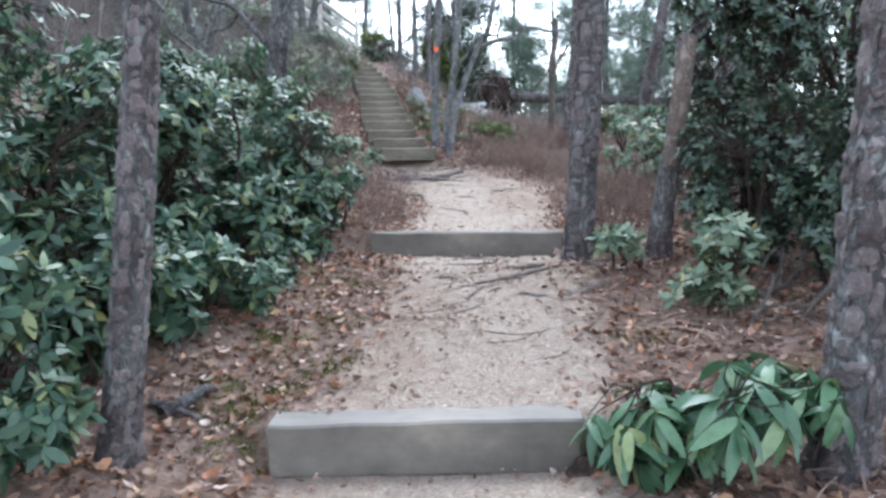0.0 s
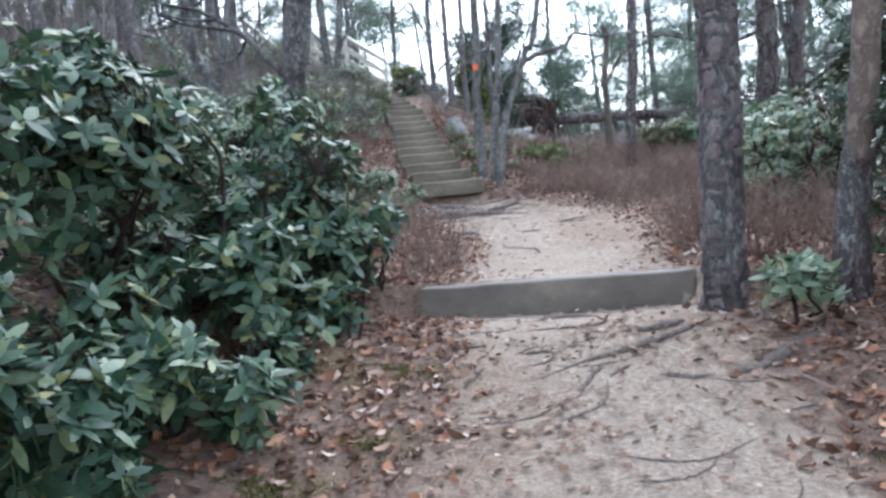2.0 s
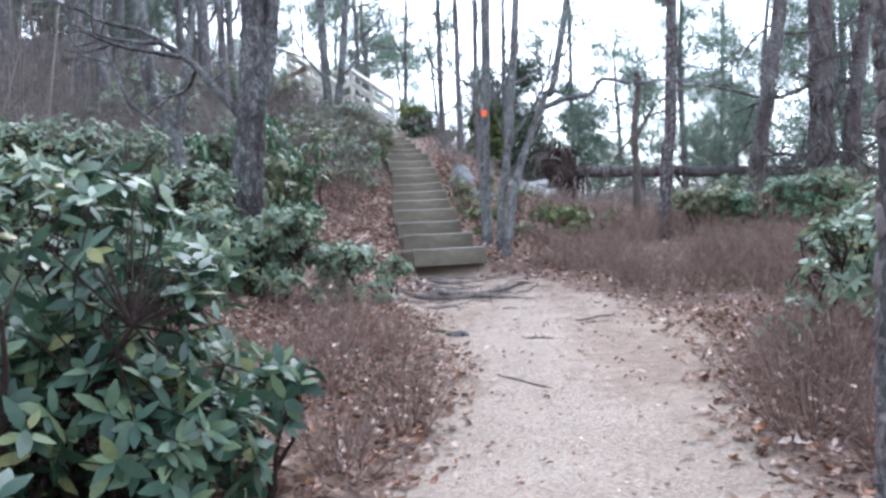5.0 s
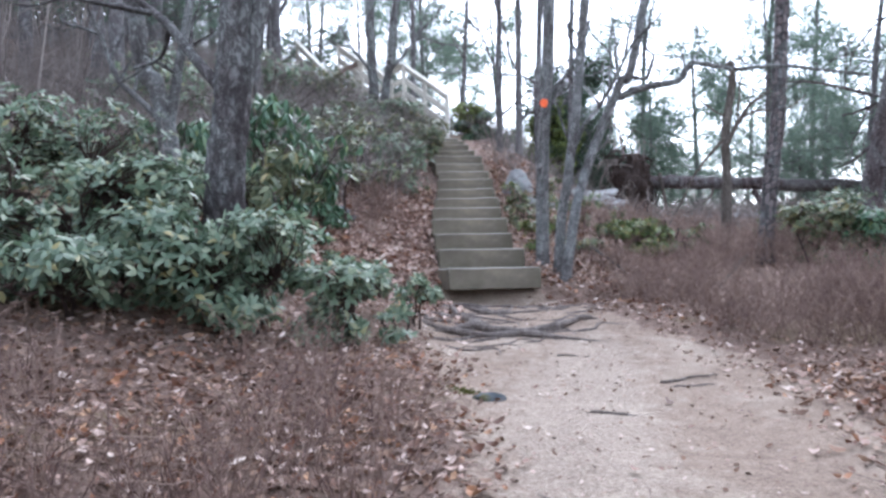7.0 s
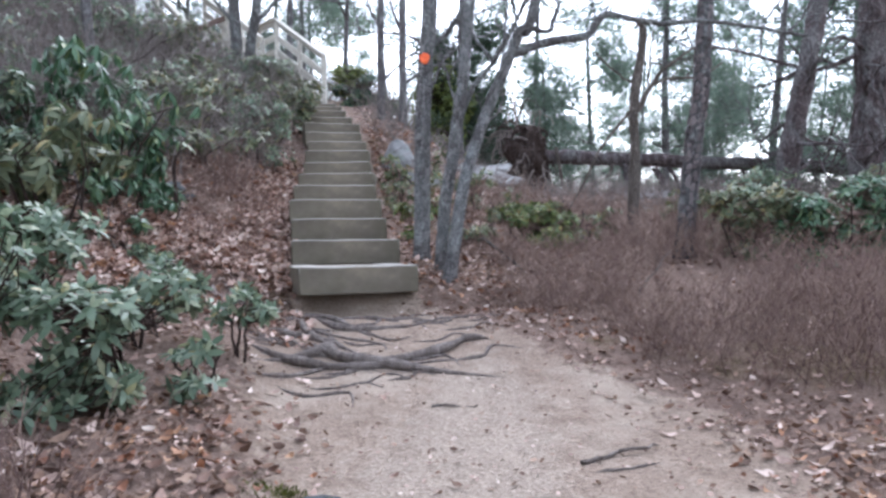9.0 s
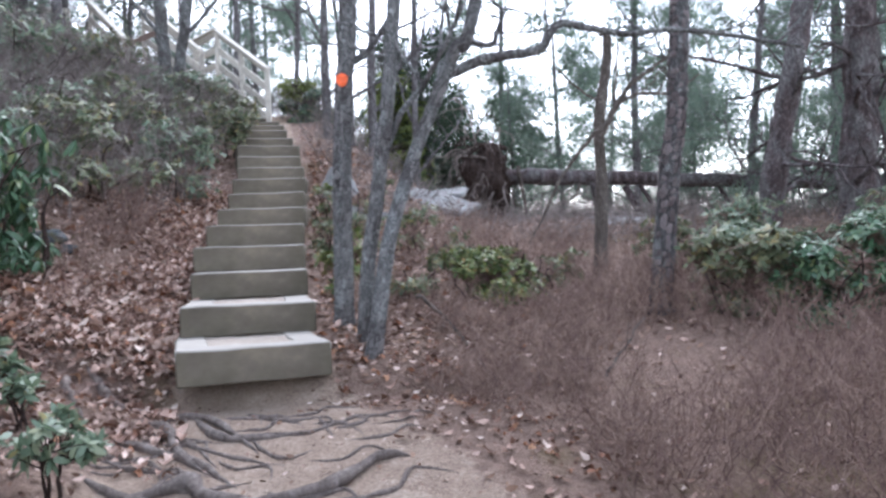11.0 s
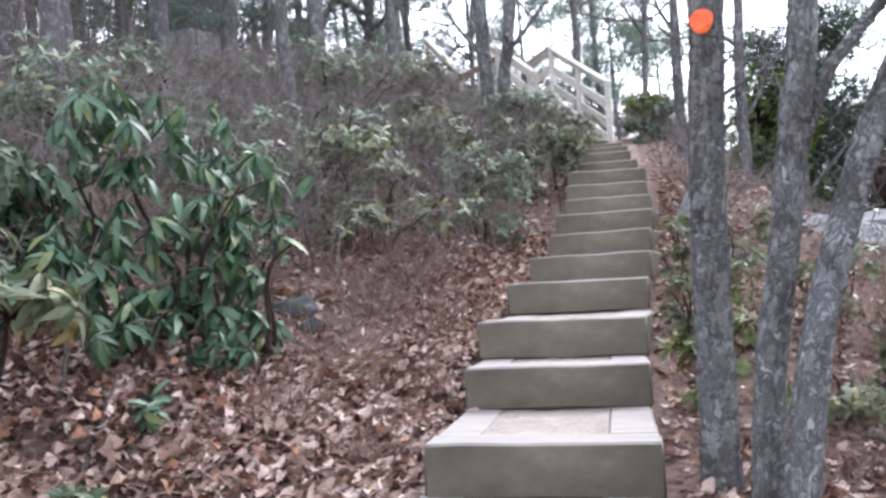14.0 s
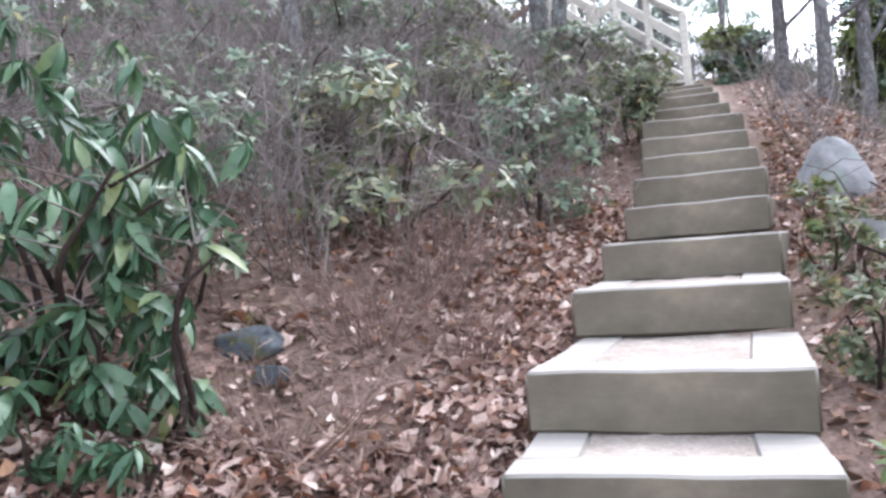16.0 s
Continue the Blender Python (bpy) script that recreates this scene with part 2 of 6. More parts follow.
sand = mix(sn, sl, ramp(sn, sl, big, [(0.5, (0, 0, 0)), (0.72, (0.6, 0.6, 0.6))]), sand, (0.54, 0.455, 0.375))
duff = mix(sn, sl, 0.5, ramp(sn, sl, mid_, [(0.3, (0.105, 0.066, 0.05)), (0.55, (0.235, 0.157, 0.122)), (0.8, (0.38, 0.275, 0.22))]),
           ramp(sn, sl, fine, [(0.3, (0.10, 0.068, 0.055)), (0.7, (0.38, 0.285, 0.24))]))
moss_f = ramp(sn, sl, texnoise(sn, sl, 1.1, 5, (1, 1, 1), 0.6, 11.0), [(0.56, (0, 0, 0)), (0.68, (0.5, 0.5, 0.5))])
duff = mix(sn, sl, moss_f, duff, (0.15, 0.125, 0.045))
worn = sn.new("ShaderNodeAttribute")
worn.attribute_name = "worn"
wsum = sn.new("ShaderNodeMath")
wsum.operation = "MULTIPLY_ADD"
sl.new(mid_, wsum.inputs[0])
wsum.inputs[1].default_value = 1.1
sl.new(worn.outputs["Fac"], wsum.inputs[2])
pale = ramp(sn, sl, fine, [(0.3, (0.29, 0.235, 0.19)), (0.68, (0.6, 0.505, 0.425))])
sand = mix(sn, sl, ramp(sn, sl, wsum.outputs[0], [(0.7, (0, 0, 0)), (1.6, (0.6, 0.6, 0.6))]), sand, pale)
edge = sn.new("ShaderNodeMath")
edge.operation = "ADD"
sl.new(mask.outputs["Fac"], edge.inputs[0])
sl.new(mid_, edge.inputs[1])
sl.new(mix(sn, sl, ramp(sn, sl, edge.outputs[0], [(0.72, (0, 0, 0)), (1.05, (1, 1, 1))]), duff, sand), sb.inputs["Base Color"])
hsum = sn.new("ShaderNodeMath")
hsum.operation = "ADD"
sl.new(fine, hsum.inputs[0])
sl.new(mid_, hsum.inputs[1])
bump(sn, sl, sb, hsum.outputs[0], 1.0, 0.035)


# ---- mesh helpers ----
def mesh_np(name, V, F, mat=None, smooth=True):
    V, F = np.asarray(V, np.float32), np.asarray(F, np.int32)
    me = bpy.data.meshes.new(name)
    k = F.shape[1]
    me.vertices.add(len(V))
    me.vertices.foreach_set("co", V.ravel())
    me.loops.add(F.size)
    me.loops.foreach_set("vertex_index", F.ravel())
    me.polygons.add(len(F))
    me.polygons.foreach_set("loop_start", np.arange(0, F.size, k, dtype=np.int32))
    me.polygons.foreach_set("use_smooth", np.full(len(F), smooth))
    me.update(calc_edges=True)
    if mat:
        me.materials.append(mat)
    return me


class Soup:
    """Collects quads."""

    def __init__(self):
        self.v, self.f, self.n = [], [], 0

    def add(self, V, F):
        V, F = np.asarray(V, float).reshape(-1, 3), np.asarray(F, int).reshape(-1, 4)
        self.v.append(V)
        self.f.append(F + self.n)
        self.n += len(V)
        return self

    def mesh(self, name, mat, smooth=True):
        return mesh_np(name, np.vstack(self.v), np.vstack(self.f), mat, smooth)


def part(name, me, parent, label="", kind=""):
    ob = new(name, me)
    ob.parent = parent
    tagged(ob, kind=kind)
    if label:
        tagged(ob, label)
    return ob


def part_bm(name, bm, mat, parent, label="", smooth=False):
    me = bpy.data.meshes.new(name)
    bm.to_mesh(me)
    bm.free()
    me.materials.append(mat)
    for p in me.polygons:
        p.use_smooth = smooth or p.area < 0.0026
    return part(name, me, parent, label)


def empty(name, loc, label, category, group="", kind=""):
    ob = new(name)
    ob.location = loc
    return tagged(ob, label, category, group, kind)


def tube(pts, radii, sides=8, rough=0.0, cell=0.05, seed=0.0, cap=True):
    """A tapered tube along pts; rough > 0 raises bark plates on it."""
    pts, radii = np.asarray(pts, float), np.asarray(radii, float)
    n = len(pts)
    tan = np.gradient(pts, axis=0)
    tan /= np.linalg.norm(tan, axis=1)[:, None] + 1e-9
    ref = np.array((0.31, 0.95, 0.02)) if abs(tan[0, 1]) < 0.9 else np.array((1.0, 0, 0.1))
    side = np.cross(tan, ref)
    side /= np.linalg.norm(side, axis=1)[:, None] + 1e-9
    up = np.cross(side, tan)
    a = np.linspace(0, 2 * math.pi, sides, endpoint=False)
    ring = np.cos(a)[None, :, None] * side[:, None] + np.sin(a)[None, :, None] * up[:, None]
    r = np.repeat(radii[:, None], sides, 1)
    if rough:
        for i in range(n):
            for j in range(sides):
                p = pts[i] + ring[i, j] * radii[i]
                c = Vector((p[0] / cell, p[1] / cell, p[2] / (cell * 3.4) + seed))
                c += 0.9 * Vector((noise.noise(c * 0.9), noise.noise(c * 0.9 + Vector((5, 0, 0))), noise.noise(c * 0.9 + Vector((0, 5, 0)))))
                d = noise.voronoi(c)[0]
                q = noise.noise(Vector((p[0] * 5 + seed, p[1] * 5, p[2] * 2.2))) + 0.5 * noise.noise(c * 2.3)
                r[i, j] += rough * 0.75 * (min(1.0, (d[1] - d[0]) * 2.2) - 0.55) + rough * 1.1 * q
    V = (pts[:, None] + ring * r[:, :, None]).reshape(-1, 3)
    i, j = np.meshgrid(np.arange(n - 1), np.arange(sides), indexing="ij")
    k = (j + 1) % sides
    F = np.stack([i * sides + j, i * sides + k, (i + 1) * sides + k, (i + 1) * sides + j], -1).reshape(-1, 4)
    if cap:
        V = np.vstack([V, pts[-1] + tan[-1] * radii[-1] * 0.3])
        c = len(V) - 1
        e = (n - 1) * sides
        F = np.vstack([F, [[e + q, e + (q + 1) % sides, e + (q + 2) % sides, c] for q in range(0, sides - 1, 2)]])
    return V, F


def curve_pts(keys, n, wob=0.0, rng=None):
    """n points smoothly through a few key points, with a little wobble."""
    keys = np.asarray(keys, float)
    t = np.linspace(0, len(keys) - 1, n)
    out = np.empty((n, 3))
    for a, u in enumerate(t):
        i = min(int(u), len(keys) - 2)
        f = u - i
        p0, p1, p2, p3 = keys[max(i - 1, 0)], keys[i], keys[i + 1], keys[min(i + 2, len(keys) - 1)]
        out[a] = 0.5 * (2 * p1 + (p2 - p0) * f + (2 * p0 - 5 * p1 + 4 * p2 - p3) * f * f + (3 * p1 - p0 - 3 * p2 + p3) * f ** 3)
    if wob and rng is not None:
        w = np.cumsum(rng.normal(0, wob, (n, 3)), axis=0)
        w -= np.linspace(0, 1, n)[:, None] * w[-1]
        out += w
    return out


def leaf_template(rows=4, fold=False, width=0.36, droop=0.25):
    """A leaf of length 1 along x, with its upper side to z."""
    t = np.linspace(0, 1, rows)
    half = width * 0.5 * np.sin(np.pi * np.clip(t * 0.94 + 0.04, 0, 1)) ** 0.8 + 0.01
    z = -droop * t ** 2
    cols = (-1, 0, 1) if fold else (-1, 1)
    V = np.array([[t[i], c * half[i], z[i] + (0.22 * half[i] * abs(c) if fold else 0)] for i in range(rows) for c in cols])
    k = len(cols)
    F = np.array([[i * k + c, (i + 1) * k + c, (i + 1) * k + c + 1, i * k + c + 1] for i in range(rows - 1) for c in range(k - 1)])
    return V, F


def scatter(T, pos, xdir, up, size):
    """Copies of the template T at pos, pointing along xdir, each of its own size, in one list of quads."""
    V, F = T
    x = xdir / (np.linalg.norm(xdir, axis=1)[:, None] + 1e-9)
    y = np.cross(up, x)
    y /= np.linalg.norm(y, axis=1)[:, None] + 1e-9
    z = np.cross(x, y)
    M = np.stack([x, y, z], -1) * np.asarray(size)[:, None, None]
    W = np.einsum("nij,kj->nki", M, V) + pos[:, None]
    G = F[None] + (np.arange(len(pos)) * len(V))[:, None, None]
    return W.reshape(-1, 3), G.reshape(-1, 4)


def stems_soup(S, A, B, r0, r1, rng, bend=0.12):
    """Thin three-sided stems from points A to points B, bent once."""
    A, B = np.asarray(A, float), np.asarray(B, float)
    n = len(A)
    L = np.linalg.norm(B - A, axis=1)[:, None]
    mid = (A + B) / 2 + rng.normal(0, 1, (n, 3)) * L * bend
    d = B - A
    s = np.cross(d, rng.normal(0, 1, (n, 3)))
    s /= np.linalg.norm(s, axis=1)[:, None] + 1e-9
    u = np.cross(d, s)
    u /= np.linalg.norm(u, axis=1)[:, None] + 1e-9
    V = np.empty((n, 9, 3))
    r0, r1 = np.broadcast_to(r0, (n,)), np.broadcast_to(r1, (n,))
    for q, (P, r) in enumerate(((A, r0), (mid, (r0 + r1) / 2), (B, r1))):
        for c in range(3):
            an = c * 2.0944
            V[:, q * 3 + c] = P + (s * math.cos(an) + u * math.sin(an)) * r[:, None]
    F = np.array([[q * 3 + c, q * 3 + (c + 1) % 3, q * 3 + 3 + (c + 1) % 3, q * 3 + 3 + c] for q in range(2) for c in range(3)])
    S.add(V.reshape(-1, 3), (F[None] + (np.arange(n) * 9)[:, None, None]).reshape(-1, 4))


# ---- the lie of the land ----
def lerp(y, table):
    return np.interp(y, [a for a, _ in table], [b for _, b in table])


CENTRE = [(-30, 0.3), (2, 0.35), (4, 0.45), (6, 0.48), (8, 0.55), (9.5, 0.35), (11, -0.1), (12.3, -0.65), (14, -1.1), (16, -1.53), (18, -1.83), (20.4, -2.4), (23, -3.0), (40, -6)]
RISE = [(-60, -9), (-12, -1.6), (-6, -0.6), (-0.8, 0.0), (2.1, 0.2), (5.2, 0.72), (7.4, 0.915), (9.5, 1.07), (10.7, 1.2), (11.5, 1.34), (12.0, 1.425), (12.4, 1.41), (12.62, 1.6), (13.05, 1.74), (13.9, 1.94), (14.35, 2.12), (15.3, 2.35),
        (16.1, 2.55), (17, 2.77), (17.5, 2.97), (18.1, 3.18), (18.6, 3.38), (19.0, 3.56), (19.75, 3.78), (20.25, 3.98), (21.2, 4.2), (23, 4.66), (24.5, 5.1), (26, 5.35), (30, 5.3), (40, 4), (80, -8), (400, -30)]
PLATEAU = [(-60, -10), (-6, -0.7), (0, 0.1), (4.8, 0.74), (7.4, 0.9), (10, 1.15), (12, 1.5), (13.6, 1.78), (15.6, 1.95), (18, 2.5), (21, 2.72), (24, 2.6), (28, 1.6), (40, -3), (80, -12), (400, -34)]
BANK = [(-10, 0.1), (3, 0.12), (6, 0.14), (8, 0.2), (10, 0.27), (12, 0.36), (14, 0.42), (20, 0.45), (30, 0.3), (80, 0.1)]
STEPS_LOW = [(0.30, 2.15, 1.19, 0.323, 3.0), (0.36, 5.36, 1.53, 0.827, -15.0)]


def land(x, y):
    x, y = np.asarray(x, float), np.asarray(y, float)
    c, p = lerp(y, CENTRE), lerp(y, RISE)
    g = p + 0 * x
    for cx, fy, w, top, turn in STEPS_LOW:
        bury = 0.0 if top < 0.5 else 0.36
        front = fy + (x - cx) * math.tan(radians(turn)) + (0.11 if top < 0.5 else 0.07) - bury * np.clip((np.abs(x - cx) - (w / 2 - 0.1)) / 0.35, 0, 1)
        across = np.clip((w / 2 + 0.28 + bury - np.abs(x - cx)) / 0.3, 0, 1)
        low, high = (0.115, 0.325) if top < 0.5 else (0.635, 0.835)
        s = np.clip((y - front) / (0.05 + 1.7 * np.clip(np.abs(x - cx) - w / 2 + 0.03, 0, 0.5)) + 0.5, 0, 1)
        near = np.clip(1 - np.abs(y - front) / 1.1, 0, 1)
        g = g + near * across * (low + (high - low) * s - p) 
    left = np.clip(c - 0.62 - x, 0, None)
    right = np.clip((x - c - 0.85) / 2.3, 0, 1)
    right = right * right * (3 - 2 * right)
    far_left = np.minimum(left, 3) + np.clip(left - 3, 0, 22) * 0.6 + np.maximum(left - 25, 0) * 0.05
    g = g + lerp(y, BANK) * far_left * np.clip(left / 0.5, 0.25, 1)
    g = g * (1 - right) + lerp(y, PLATEAU) * right
    g = g - np.clip(x - 6.5, 0, 60) * 0.28
    wob = 0.5 + 0.5 * np.clip(np.abs(x - c) - 0.6, 0, 1)
    g = g + wob * (0.022 * np.sin(2.3 * x + 1.1 * y) * np.sin(1.7 * y - 0.6 * x) + 0.012 * np.sin(5.1 * x - 2.2 * y + 1) + 0.008 * np.sin(9.3 * y + 3.1 * x))
    return g


def land1(x, y):
    return float(land(x, y))


def trodden(x, y):
    """1 on the bare path, 0 in the litter."""
    c = lerp(y, CENTRE) 
    half_r = lerp(y, [(-10, 0.7), (2, 0.6), (4, 0.66), (5.0, 0.66), (5.4, 0.75), (6.5, 0.68), (8, 0.85), (9.5, 1.05), (10.3, 1.1), (11.2, 0.8), (12.4, 0.5), (13, 0.35), (30, 0.3)])
    half_l = lerp(y, [(-10, 0.7), (2, 0.58), (3.5, 0.5), (5.0, 0.48), (5.4, 0.6), (6.5, 0.62), (8, 0.72), (9.5, 0.9), (11, 0.95), (12, 0.6), (13, 0.35), (30, 0.3)])
    d = x - c
    return np.clip(1.1 - np.where(d > 0, d / half_r, -d / half_l) ** 2 * 0.62, 0, 1)


def worn_line(x, y):
    """1 where most feet tread, pale and gravelly."""
    c = lerp(y, [(-10, 0.4), (2, 0.75), (3.5, 0.7), (5, 0.5), (5.5, 0.45), (6.2, 0.45), (7.2, 0.3), (8.5, 0.2), (9.5, 0.15), (10.5, 0.25), (30, 0.2)])
    w = lerp(y, [(-10, 0.4), (2.3, 0.6), (3.5, 0.4), (5.3, 0.75), (6.4, 0.75), (7.5, 0.35), (9.5, 0.4), (10.3, 0.35), (11.5, 0.15), (12, 0.05)])
    return np.exp(-((x - c) / w) ** 2) * lerp(y, [(-10, 0.9), (2.6, 0.95), (3.6, 0.5), (4.8, 0.4), (5.3, 1.0), (6.2, 1.0), (7.4, 0.6), (9.0, 0.85), (10.6, 0.6), (11.6, 0.1), (12.2, 0.0)])


def axis(lo, hi, step, reach, grow=1.16):
    core = list(np.arange(lo, hi + 1e-6, step))
    s, a, b = step, [lo], [hi]
    while a[-1] > -reach:
        s *= grow
        a.append(a[-1] - s)
        b.append(b[-1] + s)
    return np.array(a[:0:-1] + core + b[1:])


gx, gy = axis(-4.5, 4.5, 0.06, 420), axis(-1.5, 21.5, 0.06, 420)
GX, GY = np.meshgrid(gx, gy, indexing="ij")
GZ = land(GX, GY)
nx, ny = GX.shape
i, j = np.meshgrid(np.arange(nx - 1), np.arange(ny - 1), indexing="ij")
quads = np.stack([i * ny + j, (i + 1) * ny + j, (i + 1) * ny + j + 1, i * ny + j + 1], -1).reshape(-1, 4)
ground_me = mesh_np("ground", np.stack([GX, GY, GZ], -1).reshape(-1, 3), quads, SOIL)
at = ground_me.attributes.new("trodden", "FLOAT", "POINT")
at.data.foreach_set("value", trodden(GX, GY).ravel().astype(np.float32))
at = ground_me.attributes.new("worn", "FLOAT", "POINT")
at.data.foreach_set("value", worn_line(GX, GY).ravel().astype(np.float32))
tagged(new("ground", ground_me), "sandy trodden path through brown leaf litter and moss", "ground", kind="structure")


# ---- timber steps ----
def beam(lx, ly, lz, rng, bevel=0.012, wear=0.004, cuts=8):
    """A timber of these sizes, base at z 0, with rounded and worn edges."""
    bm = bmesh.new()
    bmesh.ops.create_cube(bm, size=1.0)
    bmesh.ops.scale(bm, vec=(lx, ly, lz), verts=bm.verts)
    bmesh.ops.translate(bm, vec=(0, 0, lz / 2), verts=bm.verts)
    ax = 0 if lx >= ly and lx >= lz else (1 if ly >= lz else 2)
    long_edges = [e for e in bm.edges if abs((e.verts[0].co - e.verts[1].co)[ax]) > 1e-4]
    if cuts:
        bmesh.ops.subdivide_edges(bm, edges=long_edges, cuts=cuts, use_grid_fill=True)
    sharp = [e for e in bm.edges if len(e.link_faces) == 2 and e.calc_face_angle(0) > 0.6]
    bmesh.ops.bevel(bm, geom=sharp, offset=bevel, segments=2, affect="EDGES")
    k = rng.uniform(0, 50)
    for v in bm.verts:
        q = Vector((v.co.x * 4 + k, v.co.y * 4, v.co.z * 4))
        v.co += wear * Vector((noise.noise(q), noise.noise(q + Vector((9, 0, 0))), 1.6 * noise.noise(q + Vector((0, 9, 0)))))
    return bm


rng = np.random.default_rng(5)
low_steps = []
for (cx, fy, w, top, turn), say in zip(STEPS_LOW, ("thick weathered timber step beam across the sandy path", "long grey timber step beam half buried beside the pine")):
    st = empty("timber_step", (cx, fy, top - 0.205), say, "step", "timber steps on the path")
    st.rotation_euler = (0, 0, radians(turn))
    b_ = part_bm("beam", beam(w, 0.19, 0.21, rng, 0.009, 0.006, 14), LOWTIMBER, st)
    b_.location = (0, 0.095, 0)

# each step of the stair: left and right front corners, tread height
STAIR = [((-1.07, 12.17), (-0.245, 12.47), 1.777), ((-1.31, 12.94), (-0.456, 13.16), 1.974), ((-1.52, 13.79), (-0.668, 14.0), 2.172), ((-1.66, 14.28), (-0.766, 14.43), 2.371),
         ((-1.84, 15.2), (-0.95, 15.36), 2.577), ((-1.97, 16.0), (-1.07, 16.05), 2.77), ((-2.1, 16.85), (-1.24, 16.9), 2.985), ((-2.2, 17.4), (-1.33, 17.5), 3.2),
         ((-2.3, 18.0), (-1.475, 18.18), 3.4), ((-2.44, 18.5), (-1.635, 18.78), 3.605), ((-2.55, 18.95), (-1.74, 19.25), 3.81), ((-2.72, 19.7), (-1.96, 19.85), 4.01),
         ((-2.9, 20.2), (-2.16, 20.4), 4.21), ((-3.1, 20.95), (-2.35, 21.1), 4.4), ((-3.35, 21.7), (-2.6, 21.85), 4.58)]
for k, (l_, r_, top) in enumerate(STAIR):
    l_, r_ = Vector(l_), Vector(r_)
    w, turn = (r_ - l_).length, math.atan2(r_.y - l_.y, r_.x - l_.x)
    if k + 1 < len(STAIR):
        nl, nr, _ = STAIR[k + 1]
        depth = max(0.42, ((Vector(nl) + Vector(nr)) / 2 - (l_ + r_) / 2).length + 0.1)
    else:
        depth = 0.6
    st = empty("box_step", ((l_.x + r_.x) / 2, (l_.y + r_.y) / 2, top - 0.205), "weathered timber box step filled with pale gravel, in the hillside stair", "step", "box steps of the hillside stair")
    st.rotation_euler = (0, 0, turn)
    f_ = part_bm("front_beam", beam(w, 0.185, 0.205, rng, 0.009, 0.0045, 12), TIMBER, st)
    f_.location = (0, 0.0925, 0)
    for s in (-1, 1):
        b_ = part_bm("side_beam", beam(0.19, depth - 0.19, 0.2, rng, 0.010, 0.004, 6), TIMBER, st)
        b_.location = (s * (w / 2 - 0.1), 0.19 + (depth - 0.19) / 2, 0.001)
    bm = bmesh.new()
    bmesh.ops.create_grid(bm, x_segments=16, y_segments=16, size=0.5)
    for v in bm.verts:
        v.co = Vector((v.co.x * (w - 0.39), 0.19 + (v.co.y + 0.5) * (depth - 0.2), 0.194 + 0.012 * noise.noise(Vector((v.co.x * 9 + k, v.co.y * 9, 3)))))
    part_bm("gravel_fill", bm, GRAVEL, st, "pale crushed gravel and sand", True)


# ---- railed wooden stair on the hill ----
def plank_between(a, b, wide, thick, rng, name, mat, parent):
    """A board from a to b (in the parent's space): wide upright, thick across."""
    a, b = Vector(a), Vector(b)
    d = b - a
    ob = part_bm(name, beam(d.length, thick, wide, rng, 0.005, 0.002, 3), mat, parent)
    x = d.normalized()
    y = Vector((0, 0, 1)).cross(x).normalized()
    z = x.cross(y)
    m = Matrix((x, y, z)).transposed().to_4x4()
    m.translation = (a + b) / 2 - z * wide / 2
    ob.matrix_basis = m
    return ob


def railed_flight(foot, top, width, n, name_label, rng, rails=(True, True), drop=0.0):
    """An open-tread stair from foot to top (both at its right side), rising to the back, with posts and three rails on each side."""
    foot, top = Vector(foot), Vector(top)
    st = empty("railed_stair", foot, name_label, "stair", "railed wooden stairs on the hill")
    run = top - foot
    flat = Vector((run.x, run.y, 0)).normalized()
    left = Vector((-flat.y, flat.x, 0))
    for s, has in zip((0, 1), rails):
        o = left * (width * s)
        plank_between(o + Vector((0, 0, 0.02)), o + run + Vector((0, 0, 0.02)), 0.24, 0.045, rng, "stringer", RAILWOOD, st)
        if not has:
            continue
        for f in (0.0, 0.5, 1.0):
            p = o + run * f
            ob = part_bm("post", beam(0.09, 0.09, 1.07, rng, 0.006, 0.002, 0), RAILWOOD, st)
            ob.location = p + Vector((0, 0, -0.06))
        for hgt, wide in ((0.98, 0.09), (0.66, 0.13), (0.34, 0.13)):
            plank_between(o + Vector((0, 0, hgt)), o + run + Vector((0, 0, hgt)), wide, 0.04, rng, "rail", RAILWOOD, st)
        plank_between(o + Vector((0, 0, 1.035)), o + run + Vector((0, 0, 1.035)), 0.04, 0.14, rng, "cap_rail", RAILWOOD, st)
    for k in range(n):
        p = run * ((k + 0.5) / n)
        ob = part_bm("tread", beam(width, 0.26, 0.04, rng, 0.006, 0.002, 0), RAILWOOD, st)
        ob.location = p + left * width / 2
        ob.rotation_euler = (0, 0, math.atan2(left.y, left.x))
    return st


